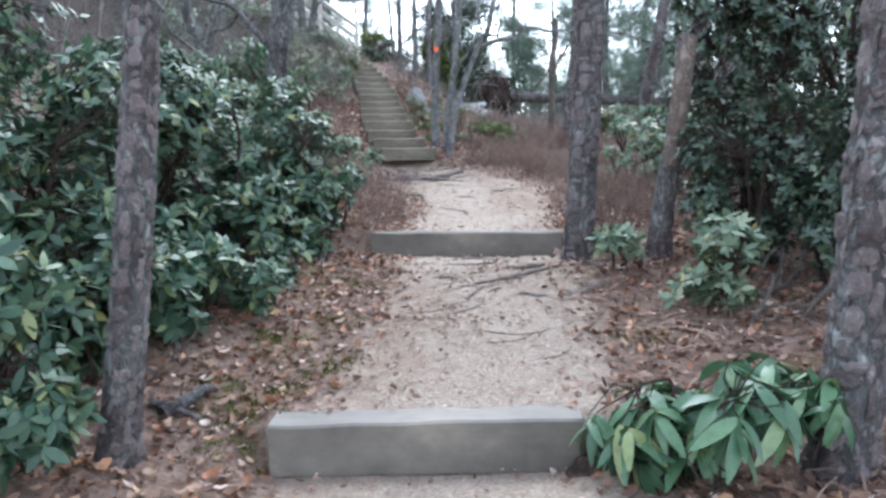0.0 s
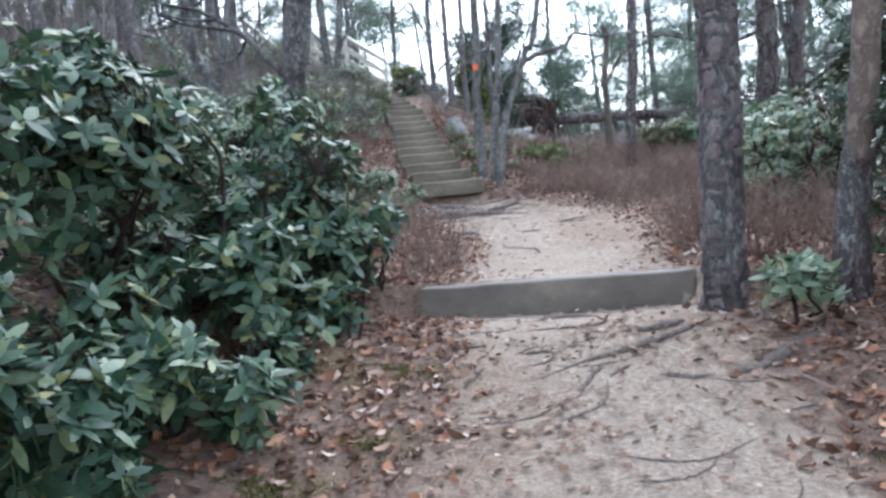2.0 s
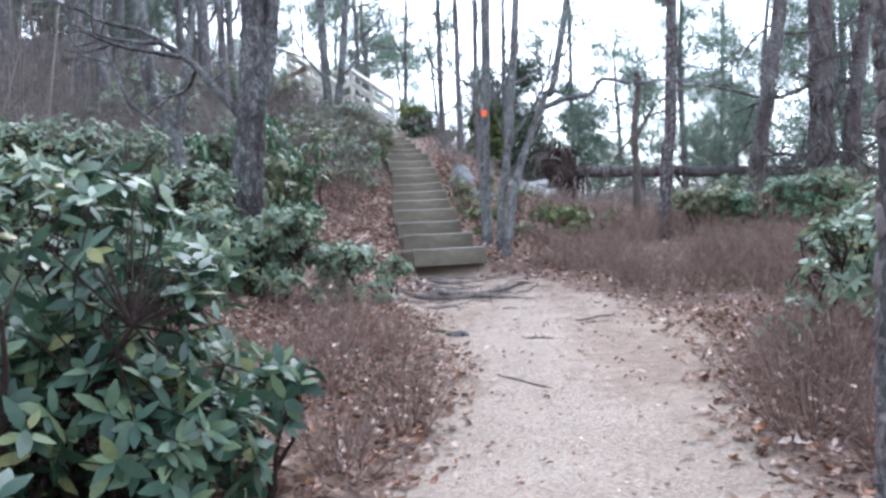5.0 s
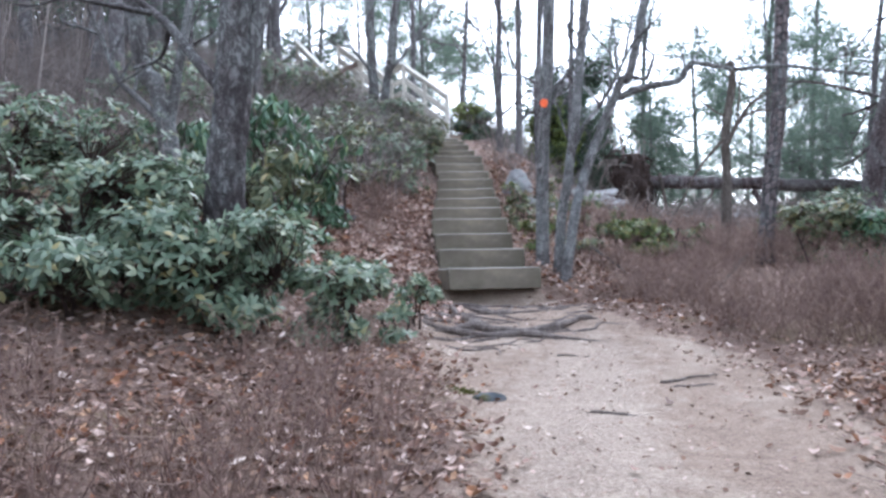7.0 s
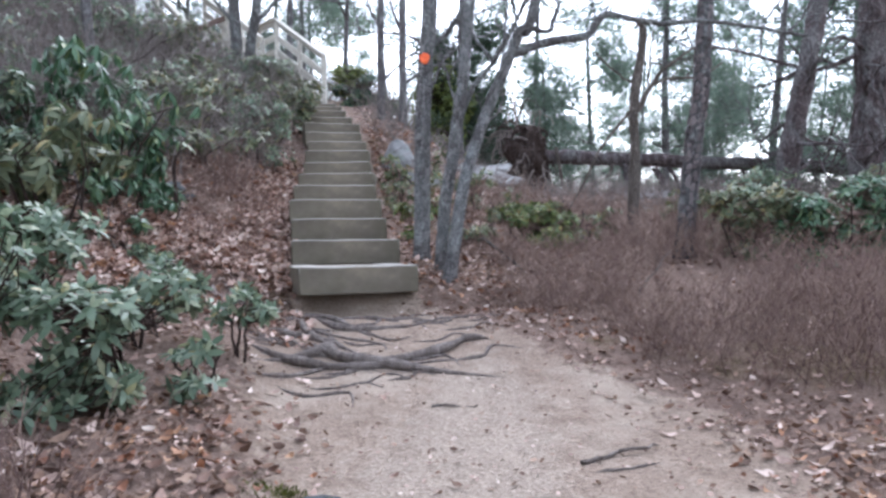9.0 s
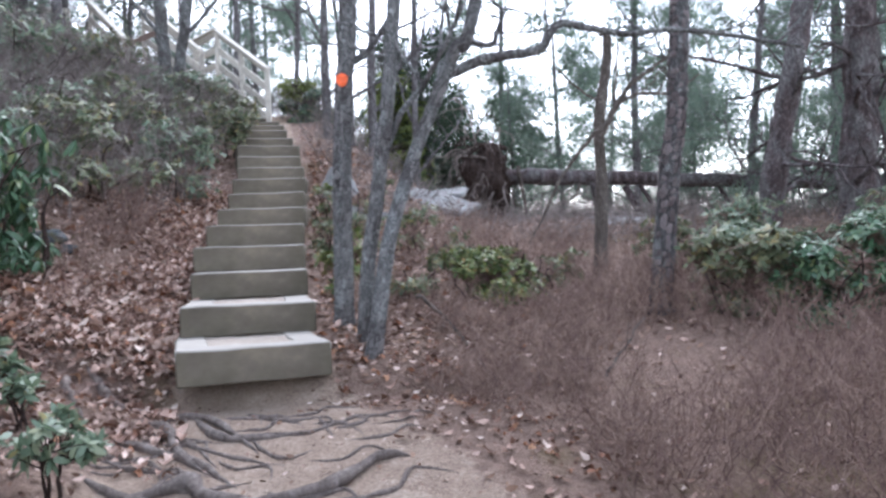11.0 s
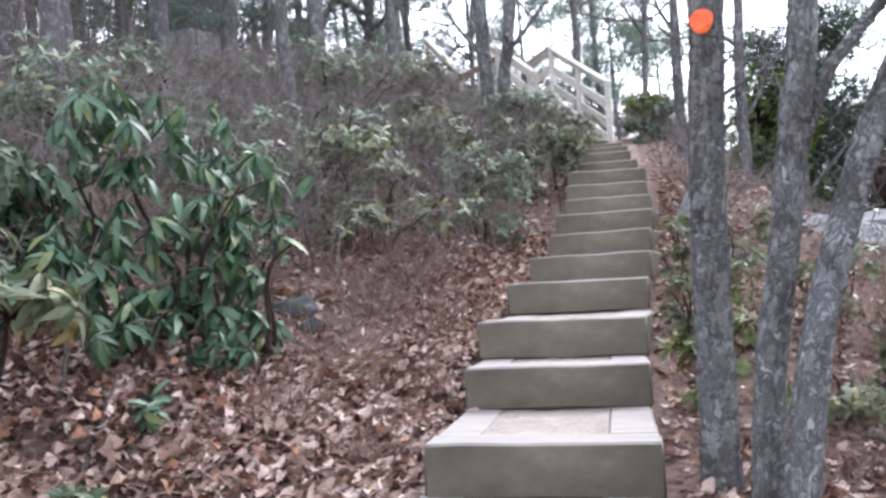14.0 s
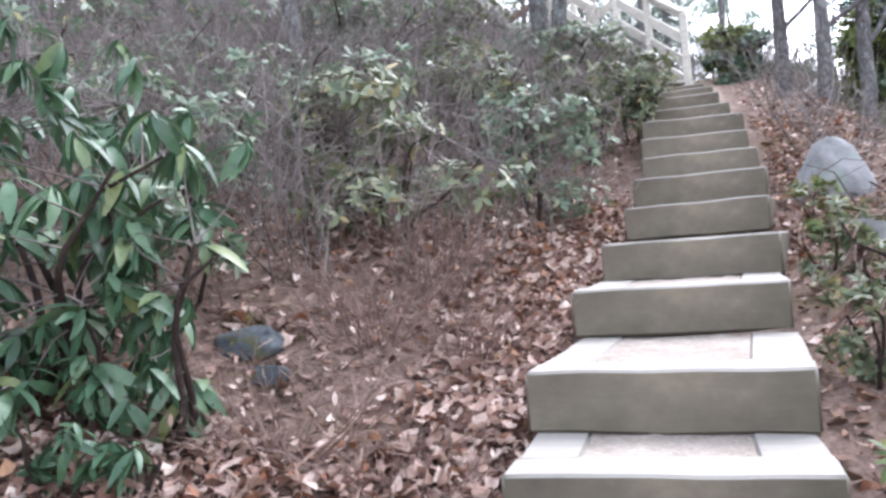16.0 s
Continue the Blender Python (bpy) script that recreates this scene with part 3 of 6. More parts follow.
def deck(corner, u, v, lu, lv, label, rng, sides=(), skip=()):
    """A plank landing with posts and rails along the named sides."""
    corner, u, v = Vector(corner), Vector((*u, 0)).normalized(), Vector((*v, 0)).normalized()
    d = empty("landing", corner, label, "landing", "railed wooden stairs on the hill")
    n = max(3, int(lv / 0.15))
    for k in range(n):
        ob = part_bm("deck_board", beam(lu, lv / n - 0.008, 0.04, rng, 0.004, 0.002, 0), RAILWOOD, d)
        ob.location = u * lu / 2 + v * (lv * (k + 0.5) / n) + Vector((0, 0, -0.04))
        ob.rotation_euler = (0, 0, math.atan2(u.y, u.x))
    ends = {"near": (Vector(), u * lu), "far": (v * lv, v * lv + u * lu), "start": (Vector(), v * lv), "end": (u * lu, u * lu + v * lv)}
    for key in sides:
        a, b = ends[key]
        m = max(2, int((b - a).length / 1.3) + 1)
        for q in range(m):
            ob = part_bm("post", beam(0.09, 0.09, 2.4, rng, 0.006, 0.002, 0), RAILWOOD, d)
            ob.location = a + (b - a) * (q / (m - 1)) + Vector((0, 0, -1.35))
        for hgt, wide in ((0.98, 0.09), (0.66, 0.13), (0.34, 0.13)):
            plank_between(a + Vector((0, 0, hgt)), b + Vector((0, 0, hgt)), wide, 0.04, rng, "rail", RAILWOOD, d)
        plank_between(a + Vector((0, 0, 1.035)), b + Vector((0, 0, 1.035)), 0.04, 0.14, rng, "cap_rail", RAILWOOD, d)
    return d


rng = np.random.default_rng(11)


def rail_run(a, b, label, rng, heights=(0.98, 0.66, 0.34), posts=2, deep=1.2, mat=None, cap=True):
    """A straight run of railing between the deck or stringer points a and b."""
    a, b = Vector(a), Vector(b)
    r = empty("railing", a, label, "railing", "railed wooden stairs on the hill")
    d = b - a
    for q in range(posts):
        ob = part_bm("post", beam(0.09, 0.09, 1.04 + deep, rng, 0.006, 0.002, 0), RAILWOOD, r)
        ob.location = d * (q / max(1, posts - 1)) + Vector((0, 0.07, -deep))
    for h in heights:
        plank_between(Vector((0, 0, h)), d + Vector((0, 0, h)), 0.13, 0.04, rng, "rail", mat or RAILWOOD, r)
    if cap:
        plank_between(Vector((0, 0, 1.06)), d + Vector((0, 0, 1.06)), 0.045, 0.16, rng, "cap_rail", mat or RAILWOOD, r)
    return r


railed_flight((-3.05, 23.0, 4.74), (-4.3, 24.1, 5.78), 1.05, 7, "open wooden stair with pale weathered three-board railings", rng, (True, False))
deck((-4.3, 24.1, 5.78), (-0.62, 0.78), (-0.78, -0.62), 1.15, 1.1, "small plank landing with pale railings on the hill", rng)
rail_run((-4.32, 24.13, 5.8), (-5.08, 25.0, 5.8), "weathered railing along the back of the landing", rng, deep=1.0)
rail_run((-4.62, 24.0, 5.36), (-5.5, 24.45, 6.12), "pale sloping railing of the middle flight", rng, deep=1.1)
railed_flight((-5.2, 24.9, 5.8), (-6.5, 25.9, 6.6), 1.0, 5, "middle open wooden stair between the trees", rng, (False, False))
rail_run((-5.55, 25.6, 6.1), (-6.75, 26.5, 7.05), "pale sloping railing behind the middle flight", rng, deep=1.4, posts=3)
# this board's dark colour stands in for a rail's shaded underside
rail_run((-6.05, 26.0, 6.52), (-6.72, 25.4, 6.02), "short railing, its board coloured dark like a shaded underside", rng, (0.92,), 2, 1.0, RAILSHADE, False)
rail_run((-6.75, 25.4, 6.06), (-7.86, 26.2, 7.16), "pale sloping railing of the upper flight", rng, deep=1.0)
railed_flight((-6.95, 25.5, 5.95), (-8.1, 26.4, 7.1), 1.0, 6, "upper open wooden stair between the trees", rng, (False, False))
rail_run((-9.2, 27.9, 7.55), (-10.6, 28.1, 7.75), "level grey railing of the far walkway", rng, (0.98, 0.45), 3, 1.6, None, False)
deck((-10.8, 28.2, 7.55), (1, 0), (0, 1), 1.9, 1.1, "far plank walkway high between the trees", rng)


# ---- trees ----
def limb(S, start, way, length, r, rng, depth, sides=5, twist=0.5, lift=0.12):
    """A branching limb, gathered into S."""
    n = 6
    pts, d = [np.array(start, float)], np.array(way, float) / np.linalg.norm(way)
    for q in range(n):
        d = d + rng.normal(0, twist * 0.35, 3) + np.array((0, 0, lift * 0.4))
        d /= np.linalg.norm(d)
        pts.append(pts[-1] + d * length / n)
    S.add(*tube(pts, np.linspace(r, r * 0.35, n + 1), sides, cap=False))
    tips = [pts[-1]]
    if depth > 0:
        for q in range(2, n + 1):
            if rng.random() < 0.85:
                side = np.cross(d, rng.normal(0, 1, 3))
                side /= np.linalg.norm(side) + 1e-9
                tips += limb(S, pts[q], (pts[q] - pts[q - 1]) / np.linalg.norm(pts[q] - pts[q - 1]) * 0.8 + side * 0.9, length * rng.uniform(0.35, 0.6), r * 0.5, rng, depth - 1, 4 if depth > 1 else 3, twist, lift)
    return tips


def needle_tufts(tips, per, spread, size, rng):
    """Needle tufts about the tips."""
    tips = np.asarray(tips)
    P = np.repeat(tips, per, 0)
    n = len(P)
    D = rng.normal(0, 1, (n, 3)) + np.array((0, 0, 0.35))
    D /= np.linalg.norm(D, axis=1)[:, None]
    P = P + rng.normal(0, spread, (n, 3)) * np.array((1, 1, 0.55))
    T = (np.array([[0, -0.05, 0], [1, -0.025, -0.06], [1, 0.025, -0.06], [0, 0.05, 0]], float), np.array([[0, 1, 2, 3]]))
    return scatter(T, P, D, rng.normal(0, 1, (n, 3)), size * rng.uniform(0.6, 1.3, n))


def bark_plates(pts, rad, cols, tall, raise_, rng, up_to=3.6):
    """Curved flakes of bark round a near-upright trunk, in uneven rows."""
    S = Soup()
    z, top = pts[0, 2] + 0.1, min(pts[-1, 2], pts[0, 2] + up_to)
    g = np.linspace(0, 1, 5)
    U, W = np.meshgrid(g, g, indexing="ij")
    rim = np.minimum(np.minimum(U, 1 - U), np.minimum(W, 1 - W)) > 0.01
    F = np.array([[i * 5 + j, (i + 1) * 5 + j, (i + 1) * 5 + j + 1, i * 5 + j + 1] for i in range(4) for j in range(4)])
    shift = np.sort(rng.uniform(0, math.tau, cols) * 0.15 + np.arange(cols) * math.tau / cols)
    level = z + rng.uniform(0, tall, cols)
    wide = np.diff(np.append(shift, shift[0] + math.tau))
    for c in range(cols):
        h0 = level[c]
        while h0 < top:
            hh = tall * rng.uniform(0.35, 1.8)
            if rng.random() < 0.16:
                h0 += hh * 0.6
                continue
            a0 = shift[c] + rng.normal(0, 0.14)
            w = wide[c] * rng.uniform(0.65, 1.2)
            bulge = 1 - 0.22 * (2 * U - 1) ** 2 * rng.uniform(0, 1)
            A = a0 + w * (0.5 + (U - 0.5) * (0.94 - 0.2 * (2 * W - 1) ** 2)) + rng.normal(0, 0.06, U.shape)
            H = h0 + hh * (0.5 + (W - 0.5) * 0.94 * bulge) + rng.normal(0, tall * 0.06, U.shape)
            cx, cy, r = np.interp(H, pts[:, 2], pts[:, 0]), np.interp(H, pts[:, 2], pts[:, 1]), np.interp(H, pts[:, 2], rad)
            r = r + np.where(rim, raise_ * rng.uniform(0.5, 1.3), -0.25 * raise_) + rng.normal(0, raise_ * 0.14, U.shape) + raise_ * 0.5 * (0.5 - W)
            S.add(np.stack([cx + r * np.cos(A), cy + r * np.sin(A), H], -1).reshape(-1, 3), F)
            h0 += hh
    return S


def trunk_tree(name, keys, r0, r1, bark, label, rng, near=False, limbs=(), stubs=0, sides=14, crown=None, plates=None):
    """A tree whose trunk follows keys (world places); limbs: (share of height, way, length, radius, depth). crown: (first share, number, length, needle material)."""
    keys = np.asarray(keys, float)
    base = keys[0].copy()
    t = empty(name, base, label, "tree")
    loc = keys - base
    L = np.linalg.norm(np.diff(loc, axis=0), axis=1).sum()
    n = int(min(L, 4.0) / 0.03) if near else max(10, int(L / 0.4))
    pts = curve_pts(loc, max(n, 8), 0.0005 if near else 0.01, rng)
    f = np.linspace(0, 1, len(pts))
    rad = r0 + (r1 - r0) * f
    flare = 0.35 * r0 * np.exp(-f * L / 0.16)
    pts[0, 2] -= 0.15
    V, F = tube(pts, rad + flare, sides, ((0.04 if plates else 0.15) * r0 if near else 0), max(0.03, r0 * 0.4), rng.uniform(0, 50))
    part("trunk", Soup().add(V, F).mesh("trunk", (bark if bark is OAKBARK else DEEPBARK) if plates else bark), t)
    if plates:
        cols, tall, raise_ = plates
        part("bark", bark_plates(pts, rad + flare, cols, tall, raise_, rng).mesh("bark", OAKPLATE if bark is OAKBARK else PINEPLATE, False), t, "flaking plates of grey bark", kind="stuff")
    tips = []
    for share, way, length, r, depth in limbs:
        S = Soup()
        if isinstance(way, list):
            bend = curve_pts(np.asarray(way, float) - base, 26, 0.004, rng)
            S.add(*tube(bend, np.linspace(r, length, 26), 9))
            for q in (9, 13, 16, 20, 24)[:depth]:
                limb(S, bend[q], rng.normal(0, 1, 3) * np.array((0.7, 0.7, 0.3)) + np.array((0.3, 0, 0.5)), 0.5, length * 0.8, rng, 1, 4)
        else:
            limb(S, pts[int(share * (len(pts) - 1))], way, length, r, rng, depth, 6)
        part("branch", S.mesh("branch", bark), t)
    for _ in range(stubs):
        S = Soup()
        q = int(rng.uniform(0.25, 0.98) * (len(pts) - 1))
        a = rng.uniform(0, 6.28)
        limb(S, pts[q], (math.cos(a), math.sin(a), rng.uniform(-0.25, 0.25)), rng.uniform(0.5, 1.7), rad[q] * 0.24, rng, 1, 5, 0.5, 0.0)
        part("branch", S.mesh("branch", bark), t)
    if crown:
        S = Soup()
        first, num, length, leafm = crown
        for _ in range(num):
            s = rng.uniform(first, 1.0)
            q = int(s * (len(pts) - 1))
            a = rng.uniform(0, 6.28)
            tips += limb(S, pts[q], (math.cos(a), math.sin(a), rng.uniform(-0.15, 0.4)), length * (1.25 - s * 0.85) * rng.uniform(0.6, 1.25), max(0.012, rad[q] * 0.3), rng, 1, 3, 0.4)
        part("limb_work", S.mesh("limb_work", bark), t, kind="stuff")
        V, F = needle_tufts(tips, 40, 0.17, 0.22, rng)
        part("crown", Soup().add(V, F).mesh("crown", leafm, False), t, kind="stuff")
    return t


def at_land(x, y, dz=0.0):
    return (x, y, land1(x, y) + dz)


rng = np.random.default_rng(21)
# beside the lower path
trunk_tree("pine_tree", [at_land(-0.8, 2.0), (-0.7, 2.0, 1.08), (-0.65, 2.0, 1.58), (-0.6, 2.0, 2.1), (-0.4, 2.0, 5.0)], 0.068, 0.055, PINEBARK, "slender grey-brown pine trunk with flaking bark by the laurels", rng, True, sides=32, plates=(8, 0.055, 0.005))
trunk_tree("pine_tree", [at_land(1.18, 4.92), (1.22, 4.94, 1.3), (1.29, 4.98, 2.4), (1.35, 5.0, 4.0), (1.45, 5.1, 9)], 0.102, 0.08, PINEBARK, "straight dark pine with scaly bark at the timber step", rng, True, sides=40, plates=(9, 0.075, 0.009))
trunk_tree("pine_tree", [at_land(1.74, 2.0), (1.79, 2.0, 0.65), (1.83, 2.0, 1.22), (1.88, 2.0, 1.7), (2.1, 2.05, 5)], 0.105, 0.085, PINEBARK, "rough plated pine trunk close beside the path", rng, True, sides=44, plates=(9, 0.085, 0.011))
broken = trunk_tree("broken_pine", [at_land(1.7, 4.8), (1.77, 4.8, 1.2), (1.83, 4.8, 1.5), (1.9, 4.8, 2.15)], 0.075, 0.06, PINEBARK, "dead broken pine standing tall, bark half gone", rng, True, sides=32)
S = Soup().add(*tube(curve_pts([(0.09, -0.012, 0.62), (0.13, -0.018, 0.9), (0.17, -0.016, 1.2), (0.21, -0.01, 1.46)], 30, 0.001, rng), np.linspace(0.062, 0.058, 30), 24, 0.004, 0.08))
part("bare_wood", S.mesh("bare_wood", BAREWOOD), broken, "pale peeled wood where the bark fell off")
# beside the stair
trunk_tree("oak_tree", [at_land(-0.29, 13.3, -0.05), (-0.27, 13.3, 2.79), (-0.23, 13.3, 3.46), (-0.18, 13.3, 4.14), (-0.05, 13.4, 8)], 0.067, 0.055, OAKBARK, "grey lichened oak with an orange trail blaze", rng, True, ((0.6, (0.6, 0.3, 0.6), 1.2, 0.03, 2),), 0, 38, plates=(13, 0.05, 0.0035))
trunk_tree("oak_tree", [at_land(-0.11, 13.0, -0.05), (-0.07, 13.00, 2.24), (0.00, 13.00, 2.66), (0.06, 13.00, 3.09), (0.11, 13.00, 3.47), (0.55, 13.1, 8)], 0.05, 0.042, OAKBARK, "grey lichened oak stem at the foot of the stair", rng, True, ((0.45, (0.3, 0.5, 0.8), 1.4, 0.03, 2),), 0, 38, plates=(12, 0.05, 0.003))
LIMB = [(0.5, 13.12, 3.46), (0.77, 13.2, 3.57), (1.1, 13.25, 3.62), (1.19, 13.25, 3.73), (1.29, 13.25, 3.8), (1.67, 13.25, 3.71), (2.08, 13.25, 3.71), (2.9, 13.3, 3.58)]
CROOK = [(0.58, 13.12, 3.68), (0.78, 13.2, 3.65), (0.84, 13.25, 3.77), (0.88, 13.25, 3.89), (0.8, 13.25, 4.03), (0.9, 13.3, 4.5)]
trunk_tree("oak_tree", [at_land(-0.04, 12.78, -0.05), (0.06, 12.85, 2.25), (0.13, 12.95, 2.55), (0.26, 13.1, 2.96), (0.41, 13.1, 3.3), (0.54, 13.1, 3.61), (0.7, 13.1, 3.98), (1.3, 13.3, 7)], 0.05, 0.04, OAKBARK, "leaning grey oak stem with a long crooked side limb", rng, True, ((0, LIMB, 0.014, 0.04, 5), (0, CROOK, 0.01, 0.022, 3), (0.5, (0.2, 0.5, 1.0), 1.6, 0.02, 2)), 0, 32, plates=(11, 0.05, 0.0028))
trunk_tree("pine_tree", [at_land(1.95, 13.6), (2.05, 13.6, 2.78), (2.17, 13.6, 3.99), (2.5, 13.8, 10)], 0.082, 0.06, PINEBARK, "straight slim pine behind the brown brush", rng, True, sides=30, plates=(8, 0.07, 0.006))
FORKS = ([(1.93, 15.7, 3.32), (2.12, 15.7, 3.65), (2.31, 15.7, 3.88), (2.7, 15.7, 4.14)], [(2.12, 15.7, 3.65), (2.29, 15.7, 3.72), (2.63, 15.7, 3.73), (2.9, 15.7, 3.9)], [(1.88, 15.6, 3.37), (1.49, 15.5, 2.89), (1.18, 15.5, 2.3)], [(2.07, 15.7, 3.6), (2.09, 15.7, 3.95), (2.14, 15.7, 4.27)], [(1.89, 15.7, 3.69), (1.7, 15.7, 3.83), (1.5, 15.7, 4.02)])
trunk_tree("dead_snag", [at_land(1.87, 15.7, -0.05), (1.92, 15.7, 2.83), (1.92, 15.7, 3.47), (2.01, 15.7, 4.05), (2.01, 15.7, 4.34), (1.95, 15.7, 4.33)], 0.065, 0.034, DEADWOOD, "slim dead snag with bare grey branches", rng, True, tuple((0, k_, 0.008, r_, d_) for k_, r_, d_ in zip(FORKS, (0.035, 0.022, 0.02, 0.014, 0.012), (3, 2, 0, 1, 0))), 0, 20)
trunk_tree("pine_tree", [at_land(3.85, 16.7), (3.93, 16.7, 2.7), (4.06, 16.7, 3.46), (4.34, 16.7, 4.83), (5.3, 17.2, 10)], 0.15, 0.10, PINEBARK, "leaning pine with dead lower branches", rng, True, stubs=16, sides=28)
trunk_tree("pine_tree", [at_land(5.1, 17.3), (5.16, 17.3, 3), (5.25, 17.3, 4.74), (5.4, 17.3, 10)], 0.23, 0.15, PINEBARK, "thick grey pine trunk among green laurels", rng, True, stubs=12, sides=28)
trunk_tree("pine_tree", [at_land(5.6, 17.5), (5.7, 17.5, 3), (5.94, 17.5, 4.73), (6.13, 17.5, 5.68), (6.8, 17.7, 10)], 0.15, 0.10, PINEBARK, "dark pine trunk with dead branches", rng, True, stubs=14, sides=26)
FORK = [(-2.14, 9.9, 2.75), (-2.03, 9.93, 3.15), (-1.94, 9.95, 3.6), (-1.75, 10.0, 5.2)]
trunk_tree("oak_tree", [at_land(-2.22, 9.95, -0.1), (-2.17, 9.9, 2.4), (-2.1, 9.9, 3.3), (-2.05, 9.9, 4.2), (-2.1, 9.9, 8)], 0.15, 0.09, DEEPBARK, "thick furrowed forked oak rising out of the laurels", rng, True, ((0, FORK, 0.06, 0.085, 0), (0.4, (-0.7, 0.3, 0.7), 1.6, 0.05, 2)), 0, 44)
BRANCH = [(-3.77, 12, 3.1), (-3.68, 12, 3.6), (-3.52, 12, 4.4), (-3.3, 12.1, 6.5)]
trunk_tree("oak_tree", [at_land(-3.7, 12.0), (-3.78, 12, 3.1), (-3.9, 12, 3.6), (-4.1, 12, 4.3), (-4.4, 12, 9)], 0.10, 0.07, OAKBARK, "grey forked oak on the bank behind the laurels", rng, True, ((0, BRANCH, 0.03, 0.06, 3), (0.3, (-0.7, 0.3, 0.7), 1.6, 0.04, 2)), 0, 30)
trunk_tree("oak_tree", [at_land(-4.02, 20.4), (-4.04, 20.4, 5.3), (-4.1, 20.4, 6.63), (-4.2, 20.6, 11)], 0.11, 0.08, OAKBARK, "slim grey trunk in front of the railings", rng, True, ((0.5, (-0.6, 0.3, 0.7), 1.6, 0.04, 2),), 0, 18)
trunk_tree("oak_tree", [at_land(-3.9, 20.4), (-3.79, 20.4, 5.4), (-3.63, 20.4, 6.54), (-3.2, 20.6, 11)], 0.10, 0.07, OAKBARK, "slim leaning grey trunk in front of the railings", rng, True, ((0.5, (0.6, 0.3, 0.7), 1.6, 0.04, 2),), 0, 18)
for x, y, lean in ((-1.62, 20.9, 0.12), (-1.2, 20.4, 0.1), (-0.85, 20.6, 0.25), (-0.3, 22.6, 0.2)):
    trunk_tree("young_oak", [at_land(x, y), (x + lean * 0.3, y, land1(x, y) + 2), (x + lean, y, land1(x, y) + 7)], 0.075, 0.04, FARBARK, "slim bare young oak on the slope", rng, False, ((0.3, (0.6, 0.2, 0.7), 1.4, 0.03, 2), (0.45, (-0.6, 0.2, 0.7), 1.4, 0.03, 2), (0.6, (0.1, -0.4, 0.8), 1.4, 0.03, 2)), 0, 12)
bz = bpy.data.meshes.new("blaze")
bm = bmesh.new()
for k in range(24):
    a = k * math.tau / 24
    bm.verts.new((0.042 * math.cos(a) * (1 + 0.06 * math.sin(3 * a)), 0.014 - 0.011 * (math.cos(a)) ** 2, 0.046 * math.sin(a)))
bm.faces.new(bm.verts)
bmesh.ops.solidify(bm, geom=bm.faces[:], thickness=0.004)
bm.to_mesh(bz)
bm.free()
bz.materials.append(ORANGE)
blaze = tagged(new("trail_blaze", bz), "round orange paint blaze on the oak's bark", "trail marker")
blaze.location = (-0.235, 13.21, 3.467)


# ---- shrubs ----
FOLDED, PLAIN = leaf_template(4, True, 0.36, 0.18), leaf_template(4, False, 0.40, 0.16)
SIMPLE = leaf_template(3, False, 0.42, 0.16)
DROOP = leaf_template(6, True, 0.34, 0.55)


